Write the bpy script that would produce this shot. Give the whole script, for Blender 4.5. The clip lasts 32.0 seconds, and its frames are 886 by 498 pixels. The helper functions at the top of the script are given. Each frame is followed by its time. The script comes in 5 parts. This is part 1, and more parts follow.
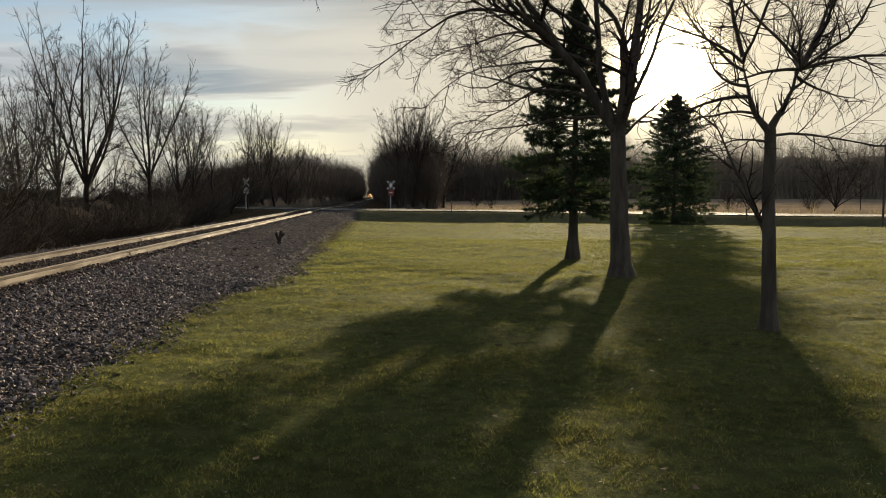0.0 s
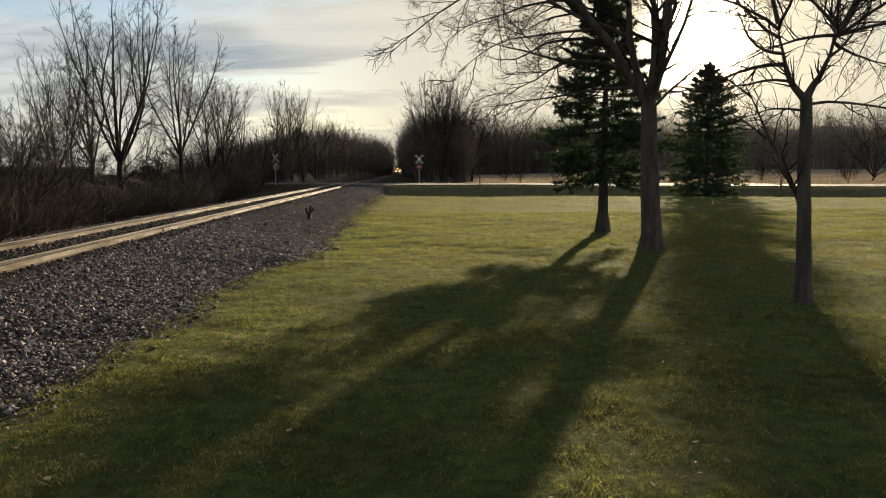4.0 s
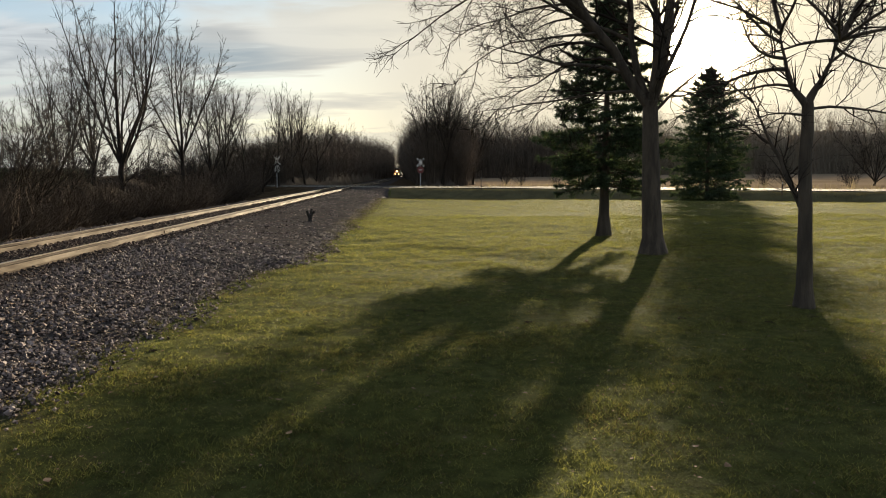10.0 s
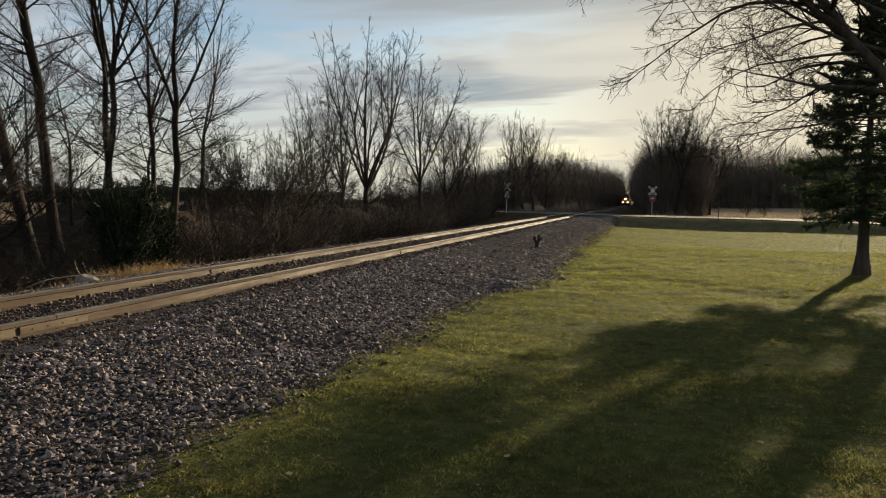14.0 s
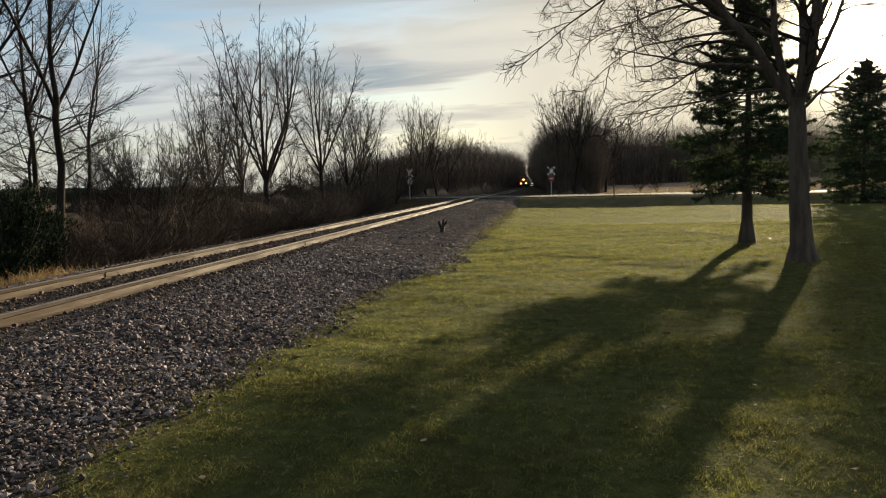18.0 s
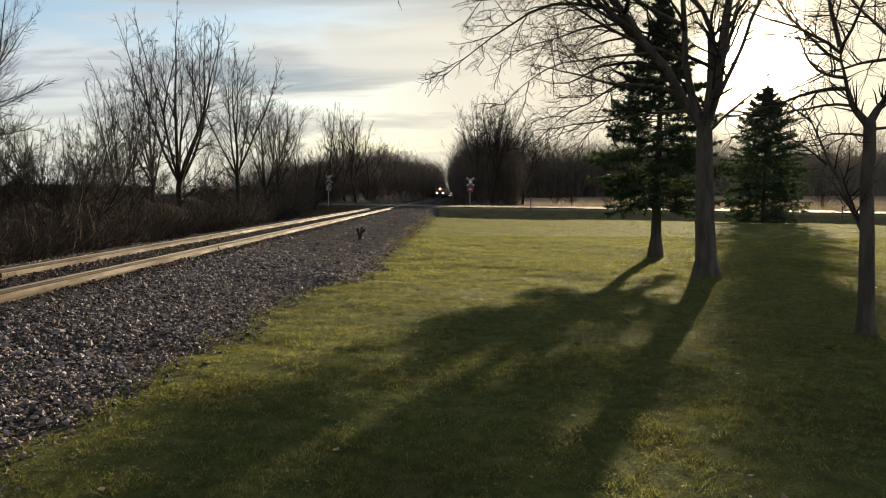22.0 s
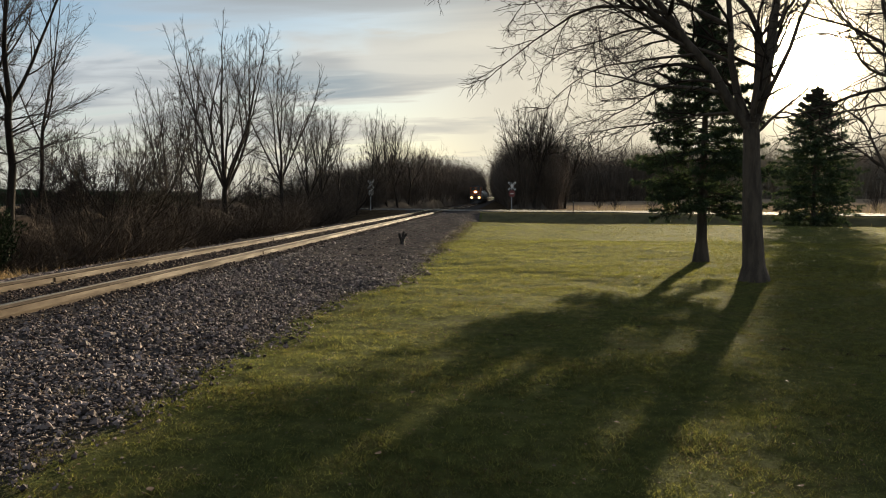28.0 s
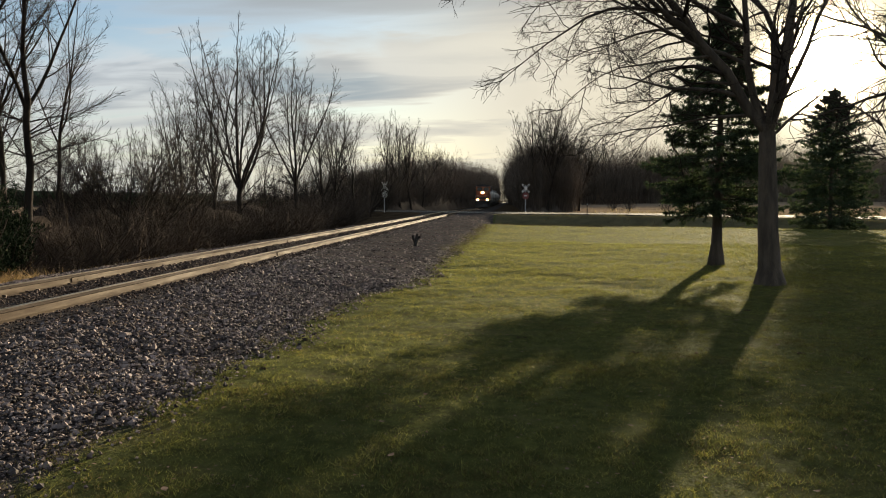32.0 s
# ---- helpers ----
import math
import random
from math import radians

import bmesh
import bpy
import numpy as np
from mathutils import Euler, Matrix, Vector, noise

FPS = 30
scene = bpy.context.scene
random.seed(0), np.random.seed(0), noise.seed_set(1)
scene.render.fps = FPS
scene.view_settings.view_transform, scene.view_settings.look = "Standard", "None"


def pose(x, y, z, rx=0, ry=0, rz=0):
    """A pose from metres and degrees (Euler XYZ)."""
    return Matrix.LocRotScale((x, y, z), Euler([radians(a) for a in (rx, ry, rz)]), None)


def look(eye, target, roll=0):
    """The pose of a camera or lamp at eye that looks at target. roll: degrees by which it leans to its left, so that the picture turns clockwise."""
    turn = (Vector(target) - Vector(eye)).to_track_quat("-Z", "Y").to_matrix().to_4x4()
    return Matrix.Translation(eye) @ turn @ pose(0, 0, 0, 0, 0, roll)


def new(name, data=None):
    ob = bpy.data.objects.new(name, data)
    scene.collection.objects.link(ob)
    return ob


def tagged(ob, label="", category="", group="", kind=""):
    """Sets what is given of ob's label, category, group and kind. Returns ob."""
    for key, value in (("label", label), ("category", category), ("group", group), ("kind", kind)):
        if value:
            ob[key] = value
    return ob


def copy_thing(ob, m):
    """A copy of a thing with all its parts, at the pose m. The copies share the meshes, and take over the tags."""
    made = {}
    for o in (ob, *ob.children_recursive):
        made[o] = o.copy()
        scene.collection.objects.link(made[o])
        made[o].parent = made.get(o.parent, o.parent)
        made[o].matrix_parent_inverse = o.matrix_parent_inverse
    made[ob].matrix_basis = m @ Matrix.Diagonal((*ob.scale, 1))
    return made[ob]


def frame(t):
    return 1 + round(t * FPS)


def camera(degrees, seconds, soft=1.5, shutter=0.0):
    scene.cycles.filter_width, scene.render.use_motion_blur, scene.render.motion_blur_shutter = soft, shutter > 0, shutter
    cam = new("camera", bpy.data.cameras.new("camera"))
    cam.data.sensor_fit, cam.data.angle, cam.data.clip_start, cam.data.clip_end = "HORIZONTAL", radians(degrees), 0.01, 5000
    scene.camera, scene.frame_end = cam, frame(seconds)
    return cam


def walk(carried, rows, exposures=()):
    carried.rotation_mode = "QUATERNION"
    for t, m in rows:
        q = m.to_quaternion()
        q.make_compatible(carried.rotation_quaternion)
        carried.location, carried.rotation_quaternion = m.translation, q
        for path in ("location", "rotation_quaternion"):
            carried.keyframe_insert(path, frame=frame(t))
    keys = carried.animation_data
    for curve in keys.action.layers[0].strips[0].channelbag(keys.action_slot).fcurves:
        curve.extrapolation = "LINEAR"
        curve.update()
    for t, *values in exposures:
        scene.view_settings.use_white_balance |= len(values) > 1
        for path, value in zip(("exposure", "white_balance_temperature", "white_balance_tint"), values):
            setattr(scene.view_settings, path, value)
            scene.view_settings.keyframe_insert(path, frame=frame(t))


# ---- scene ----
cam = camera(60.4, 32.0, soft=1.0, shutter=0.12)
EYE = (0.0, 0.0, 1.6)
# seconds, tilt, lean and turn of the hand-held camera, which stays on one spot
TURNS = (
    (0.0, 86.07, 0.00, -4.78),
    (0.5, 85.67, 0.17, -4.62),
    (1.0, 84.73, 0.69, -3.77),
    (1.5, 84.45, 0.73, -3.13),
    (2.0, 84.60, 0.29, -3.00),
    (2.5, 84.42, 0.11, -2.69),
    (3.0, 84.67, 0.06, -2.40),
    (3.5, 84.34, 0.30, -2.52),
    (5.5, 83.96, 1.07, -2.66),
    (6.0, 84.12, 0.91, -2.87),
    (6.5, 84.10, 0.86, -3.01),
    (7.0, 84.03, 0.83, -2.67),
    (7.5, 83.77, 0.60, -2.18),
    (8.0, 83.61, 0.30, -2.44),
    (8.5, 84.02, 0.51, -2.78),
    (9.0, 84.29, 0.94, -2.84),
    (9.5, 84.29, 0.42, -2.83),
    (10.0, 84.36, 0.34, -2.55),
    (10.5, 84.29, 0.35, -2.35),
    (11.0, 84.30, 0.14, -2.05),
    (11.5, 84.60, 0.20, -1.59),
    (12.0, 84.56, 0.34, -1.41),
    (12.5, 84.40, 0.33, -1.14),
    (13.0, 84.28, -0.12, 0.84),
    (13.5, 84.77, -0.91, 6.57),
    (14.0, 86.31, -0.74, 14.48),
    (14.5, 87.14, 0.27, 18.20),
    (15.0, 86.63, 0.88, 17.29),
    (15.5, 86.24, 1.59, 13.73),
    (17.5, 85.27, 1.68, 7.46),
    (18.0, 85.27, 1.81, 7.21),
    (18.5, 85.41, 1.38, 6.79),
    (19.0, 85.31, 0.87, 6.13),
    (19.5, 85.44, 0.88, 5.69),
    (20.0, 85.87, 0.89, 5.43),
    (20.5, 86.37, 1.59, 5.09),
    (21.0, 85.37, 1.58, 4.69),
    (21.5, 83.88, -0.02, 3.27),
    (22.0, 85.81, -0.06, 1.17),
    (22.5, 87.55, -1.36, -0.64),
    (23.0, 87.88, -2.34, -0.42),
    (23.5, 87.72, -1.44, 1.09),
    (24.0, 86.71, -0.98, 2.15),
    (24.5, 85.94, -0.78, 2.48),
    (25.0, 85.70, -0.35, 3.05),
    (25.5, 85.88, -0.20, 3.55),
    (27.5, 85.95, 0.38, 4.15),
    (28.0, 86.16, 0.20, 4.29),
    (28.5, 86.51, 0.08, 4.44),
    (29.0, 86.55, 0.17, 4.20),
    (29.5, 86.30, 0.51, 3.91),
    (30.0, 86.17, 0.85, 3.81),
    (30.5, 86.31, 0.88, 3.98),
    (31.0, 86.21, 0.36, 4.56),
    (31.5, 86.14, 0.04, 5.03),
    (32.0, 86.32, 0.09, 5.31),
)
EXPOSURES = ((0.0, 1.26), (1.0, 1.16), (2.0, 1.24), (3.0, 1.32), (6.0, 1.44), (12.0, 1.44), (13.0, 1.4), (14.0, 1.28), (15.0, 1.24), (18.0, 1.37), (20.0, 1.42), (20.6, 1.37), (21.0, 1.22), (21.5, 1.37), (22.0, 1.54), (22.5, 1.27), (23.0, 1.03), (24.0, 1.1), (25.0, 1.24), (28.0, 1.32), (32.0, 1.37))
walk(cam, [(t, pose(*EYE, rx, ry, rz)) for t, rx, ry, rz in TURNS], EXPOSURES)

# ---- light: a low sun behind thin cloud, ahead and to the right ----
SUN_AZ, SUN_EL = radians(20.9), radians(9.1)      # clockwise from +y, above the horizon
SUN_DIR = Vector((math.sin(SUN_AZ) * math.cos(SUN_EL), math.cos(SUN_AZ) * math.cos(SUN_EL), math.sin(SUN_EL)))
sun = new("sun", bpy.data.lights.new("sun", "SUN"))
sun.data.energy, sun.data.angle, sun.data.color = 5.0, radians(0.9), (1.0, 0.82, 0.56)
sun.matrix_basis = look(SUN_DIR * 50, (0, 0, 0))


class Nodes:
    """Short hand for building node trees."""

    def __init__(self, tree):
        self.tree = tree
        tree.nodes.clear()

    def add(self, kind, inputs=None):
        node = self.tree.nodes.new(kind)
        for key, value in (inputs or {}).items():
            if isinstance(value, bpy.types.NodeSocket):
                self.tree.links.new(value, node.inputs[key])
            else:
                node.inputs[key].default_value = value
        return node

    def math(self, op, a, b=0.0, clamp=False):
        node = self.add("ShaderNodeMath", {0: a, 1: b})
        node.operation, node.use_clamp = op, clamp
        return node.outputs[0]

    def noise(self, vector, scale, detail=4.0, rough=0.55, distort=0.0):
        return self.add("ShaderNodeTexNoise", {"Vector": vector, "Scale": scale, "Detail": detail, "Roughness": rough, "Distortion": distort}).outputs["Fac"]

    def range(self, value, a, b, c=0.0, d=1.0, smooth=True):
        node = self.add("ShaderNodeMapRange", {"Value": value, "From Min": a, "From Max": b, "To Min": c, "To Max": d})
        node.interpolation_type = "SMOOTHSTEP" if smooth else "LINEAR"
        return node.outputs[0]

    def mix(self, fac, a, b, blend="MIX"):
        node = self.add("ShaderNodeMix")
        node.data_type, node.blend_type = "RGBA", blend
        for socket, value in ((node.inputs[0], fac), (node.inputs[6], a), (node.inputs[7], b)):
            if isinstance(value, bpy.types.NodeSocket):
                self.tree.links.new(value, socket)
            else:
                socket.default_value = value if not isinstance(value, tuple) else (*value, 1.0)[:4]
        return node.outputs[2]


def make_world():
    world = bpy.data.worlds.new("sky")
    scene.world = world
    world.use_nodes = True
    n = Nodes(world.node_tree)
    way = n.add("ShaderNodeTexCoord").outputs["Generated"]
    sky = n.add("ShaderNodeTexSky")
    sky.sky_type, sky.sun_disc = "NISHITA", False
    sky.sun_elevation, sky.sun_rotation, sky.altitude = SUN_EL, SUN_AZ, 200.0
    sky.air_density, sky.dust_density, sky.ozone_density = 1.0, 1.6, 1.2
    xyz = n.add("ShaderNodeSeparateXYZ", {0: way})
    height = n.math("MAXIMUM", xyz.outputs["Z"], 0.0)
    lift = n.math("ADD", height, 0.16)
    flat = n.add("ShaderNodeCombineXYZ", {0: n.math("DIVIDE", xyz.outputs["X"], lift), 1: n.math("DIVIDE", xyz.outputs["Y"], lift), 2: 0.0}).outputs[0]
    turned = n.add("ShaderNodeMapping", {"Vector": flat, "Rotation": (0, 0, radians(-12)), "Scale": (0.42, 1.25, 1.0), "Location": (1.7, 0.4, 0.0)}).outputs[0]
    wide = n.noise(turned, 1.15, 5.0, 0.52, 0.5)
    fine = n.noise(turned, 3.1, 6.0, 0.55, 0.8)
    mass = n.math("ADD", n.math("MULTIPLY", wide, 0.72), n.math("MULTIPLY", fine, 0.28))
    cover = n.range(mass, 0.40, 0.54, 0.3, 0.97)
    facing = n.add("ShaderNodeVectorMath", {0: way, 1: tuple(SUN_DIR)})
    facing.operation = "DOT_PRODUCT"
    toward = n.math("MAXIMUM", facing.outputs["Value"], 0.0)
    near = n.math("POWER", toward, 5.0)
    cover = n.math("MAXIMUM", cover, n.range(near, 0.25, 0.75, 0.0, 1.0))
    cover = n.math("MAXIMUM", cover, n.range(height, 0.02, 0.13, 0.9, 0.0))
    # streaks, and a greyer sheet above the bright strip over the horizon
    streak = n.math("ADD", mass, n.range(height, 0.17, 0.26, 0.0, 0.15))
    grey = n.math("MULTIPLY", n.range(streak, 0.49, 0.60, 0.0, 0.7), n.range(toward, 0.90, 0.99, 1.0, 0.15))
    # long sheets of cloud, by bearing (degrees clockwise from +y) and height, frayed by the noise
    turned_by = n.math("MULTIPLY", n.math("ARCTAN2", xyz.outputs["X"], xyz.outputs["Y"]), 57.3)
    fray = n.math("SUBTRACT", mass, 0.48)
    rise = n.math("ADD", n.math("MULTIPLY", xyz.outputs["Z"], 58.0), n.math("MULTIPLY", fray, 11.0))

    def band(a0, a1, e0, e1, soft_a=7.0, soft_e=1.3, slope=0.0):
        level = n.math("ADD", rise, n.math("MULTIPLY", turned_by, slope))
        across = n.math("MULTIPLY", n.range(turned_by, a0, a0 + soft_a), n.range(turned_by, a1 - soft_a, a1, 1.0, 0.0))
        return n.math("MULTIPLY", across, n.math("MULTIPLY", n.range(level, e0, e0 + soft_e), n.range(level, e1 - soft_e, e1, 1.0, 0.0)))

    sheet_high = band(-34.0, 8.0, 10.6, 19.5, 9.0, 3.2)
    sheet_low = n.math("MULTIPLY", band(-22.0, -6.0, 6.8, 10.6, 6.0, 1.7, 0.03), n.range(fine, 0.36, 0.58, 0.35, 1.0))
    gap = band(-36.0, -13.0, 10.0, 12.0, 5.0, 0.9)
    strip = band(-13.0, 12.0, 9.4, 12.6, 4.0, 1.1)
    grey = n.math("MULTIPLY", grey, n.range(strip, 0.0, 1.0, 1.0, 0.1))
    grey = n.math("MULTIPLY", grey, n.range(rise, 4.5, 8.0, 0.3, 1.0))
    grey = n.math("MAXIMUM", grey, n.math("MULTIPLY", sheet_high, 0.9))
    grey = n.math("MAXIMUM", grey, n.math("MULTIPLY", sheet_low, 0.75))
    cover = n.math("MULTIPLY", cover, n.range(gap, 0.0, 1.0, 1.0, 0.45))
    cover = n.math("MAXIMUM", cover, n.math("MULTIPLY", strip, 0.97))
    cover = n.math("MAXIMUM", cover, n.math("MULTIPLY", sheet_high, 0.9))
    white = n.mix(near, (0.262, 0.288, 0.312), (0.365, 0.325, 0.240))
    white = n.mix(n.range(height, 0.03, 0.17, 0.8, 0.0), white, n.mix(near, (0.315, 0.312, 0.27), (0.365, 0.325, 0.240)))
    shade = n.mix(near, (0.128, 0.152, 0.176), (0.225, 0.215, 0.19))
    cloud = n.mix(grey, white, shade)
    cloud = n.mix(n.math("MULTIPLY", sheet_low, 0.55), cloud, (0.118, 0.156, 0.182))
    # the cloud lies low in the west; overhead and behind it thins to a dim sky
    low = n.math("MULTIPLY", n.range(height, 0.30, 0.75, 1.0, 0.85), n.range(facing.outputs["Value"], -0.3, 0.55, 1.05, 1.0))
    cloud = n.mix(1.0, cloud, n.add("ShaderNodeCombineXYZ", {0: low, 1: low, 2: low}).outputs[0], "MULTIPLY")
    blue = n.mix(1.0, sky.outputs[0], (0.053, 0.062, 0.072), "MULTIPLY")
    base = n.mix(cover, blue, cloud)
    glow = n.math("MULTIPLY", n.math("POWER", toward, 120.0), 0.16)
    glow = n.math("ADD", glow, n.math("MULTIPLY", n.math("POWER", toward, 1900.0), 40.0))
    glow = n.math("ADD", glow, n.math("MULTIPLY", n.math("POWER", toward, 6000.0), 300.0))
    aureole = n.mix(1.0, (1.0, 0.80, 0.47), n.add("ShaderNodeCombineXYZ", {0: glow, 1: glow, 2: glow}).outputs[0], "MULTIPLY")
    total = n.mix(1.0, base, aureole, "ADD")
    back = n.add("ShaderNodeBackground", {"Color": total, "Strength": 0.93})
    out = n.add("ShaderNodeOutputWorld", {"Surface": back.outputs[0]})
    return out


make_world()


# ---- materials ----
def material(name, color, dark=None, scale=8.0, rough=0.8, metal=0.0, bump=0.25, bump_scale=None, fine=60.0, vary=0.0, sheer=0.0, stretch=(1, 1, 1), gloss=0.5):
    """A surface with patches of a second tone, grain, relief and, between objects or islands, a slight shift of tone."""
    mat = bpy.data.materials.new(name)
    mat.use_nodes = True
    n = Nodes(mat.node_tree)
    spot = n.add("ShaderNodeTexCoord").outputs["Object"]
    spot = n.add("ShaderNodeMapping", {"Vector": spot, "Scale": stretch}).outputs[0]
    patches = n.range(n.noise(spot, scale, 5.0, 0.6), 0.34, 0.66)
    grain = n.noise(spot, fine, 3.0, 0.6)
    dark = dark or tuple(c * 0.55 for c in color)
    tone = n.mix(patches, dark, color)
    tone = n.mix(n.range(grain, 0.3, 0.75, 0.0, 0.45), tone, tuple(c * 0.62 for c in color))
    if vary:
        island = n.add("ShaderNodeNewGeometry").outputs["Random Per Island"]
        one = n.add("ShaderNodeObjectInfo").outputs["Random"]
        shift = n.math("FRACT", n.math("ADD", island, one))
        gain = n.range(shift, 0.0, 1.0, 1.0 - vary, 1.0 + vary, False)
        tone = n.mix(1.0, tone, n.add("ShaderNodeCombineXYZ", {0: gain, 1: gain, 2: gain}).outputs[0], "MULTIPLY")
    relief = n.add("ShaderNodeBump", {"Height": n.math("ADD", n.math("MULTIPLY", grain, 0.5), n.noise(spot, bump_scale or scale * 3, 4.0)), "Strength": bump, "Distance": 0.02})
    wear = n.range(patches, 0.0, 1.0, min(1.0, rough + 0.1), max(0.05, rough - 0.1), False)
    shader = n.add("ShaderNodeBsdfPrincipled", {"Base Color": tone, "Roughness": wear, "Metallic": metal, "Normal": relief.outputs[0], "Specular IOR Level": gloss})
    result = shader.outputs[0]
    if sheer:
        through_leaf = n.add("ShaderNodeBsdfTranslucent", {"Color": n.mix(1.0, tone, (1.18, 1.18, 0.8), "MULTIPLY")})
        result = n.add("ShaderNodeMixShader", {0: sheer, 1: result, 2: through_leaf.outputs[0]}).outputs[0]
    n.add("ShaderNodeOutputMaterial", {"Surface": result})
    return mat


def glowing(name, color, strength):
    mat = bpy.data.materials.new(name)
    mat.use_nodes = True
    n = Nodes(mat.node_tree)
    lamp = n.add("ShaderNodeEmission", {"Color": (*color, 1.0), "Strength": strength})
    n.add("ShaderNodeOutputMaterial", {"Surface": lamp.outputs[0]})
    return mat


def lawn_edge(y):
    """Where the ballast ends and the lawn begins, across the track."""
    y = np.asarray(y, float)
    s = np.clip((y - 10.5) / 4.5, 0, 1)
    return -2.69 + 0.84 * s * s * (3 - 2 * s) + 0.12 * np.sin(y * 0.9) * np.exp(-y / 60) + 0.1 * np.sin(y * 2.3 + 1)


def ground_material():
    """Lawn turf that gives way to the gravelly toe of the ballast along an uneven line."""
    mat = bpy.data.materials.new("lawn_turf")
    mat.use_nodes = True
    n = Nodes(mat.node_tree)
    spot = n.add("ShaderNodeTexCoord").outputs["Object"]
    xyz = n.add("ShaderNodeSeparateXYZ", {0: spot})
    line = n.range(xyz.outputs["Y"], 10.5, 15.0, -2.69, -1.85)
    ragged = n.math("MULTIPLY", n.math("SUBTRACT", n.noise(spot, 2.6, 6.0, 0.65), 0.5), 0.9)
    side = n.math("ADD", n.math("SUBTRACT", xyz.outputs["X"], line), ragged)
    grassy = n.range(side, -0.14, 0.1)
    patches = n.range(n.noise(spot, 0.32, 5.0, 0.6), 0.33, 0.68)
    clumps = n.range(n.noise(spot, 5.5, 5.0, 0.65), 0.33, 0.68)
    blades = n.noise(spot, 70.0, 4.0, 0.7)
    turf = n.mix(patches, (0.080, 0.090, 0.028), (0.112, 0.120, 0.034))
    turf = n.mix(n.math("MULTIPLY", clumps, 0.8), turf, (0.034, 0.040, 0.014))
    turf = n.mix(n.range(n.noise(spot, 1.7, 4.0, 0.6), 0.5, 0.7, 0.0, 0.4), turf, (0.105, 0.088, 0.042))
    turf = n.mix(n.range(blades, 0.3, 0.75, 0.0, 0.6), turf, (0.034, 0.036, 0.014))
    grit = n.mix(n.range(n.noise(spot, 26.0, 5.0, 0.7), 0.36, 0.66), (0.02, 0.017, 0.016), (0.085, 0.072, 0.068))
    tone = n.mix(grassy, grit, turf)
    high = n.math("ADD", n.math("MULTIPLY", n.noise(spot, 34.0, 4.0, 0.7), 0.8), n.math("MULTIPLY", n.noise(spot, 4.0, 3.0), 1.6))
    relief = n.add("ShaderNodeBump", {"Height": high, "Strength": 0.9, "Distance": 0.06})
    shader = n.add("ShaderNodeBsdfPrincipled", {"Base Color": tone, "Roughness": 1.0, "Normal": relief.outputs[0], "Specular IOR Level": 0.02})
    n.add("ShaderNodeOutputMaterial", {"Surface": shader.outputs[0]})
    return mat


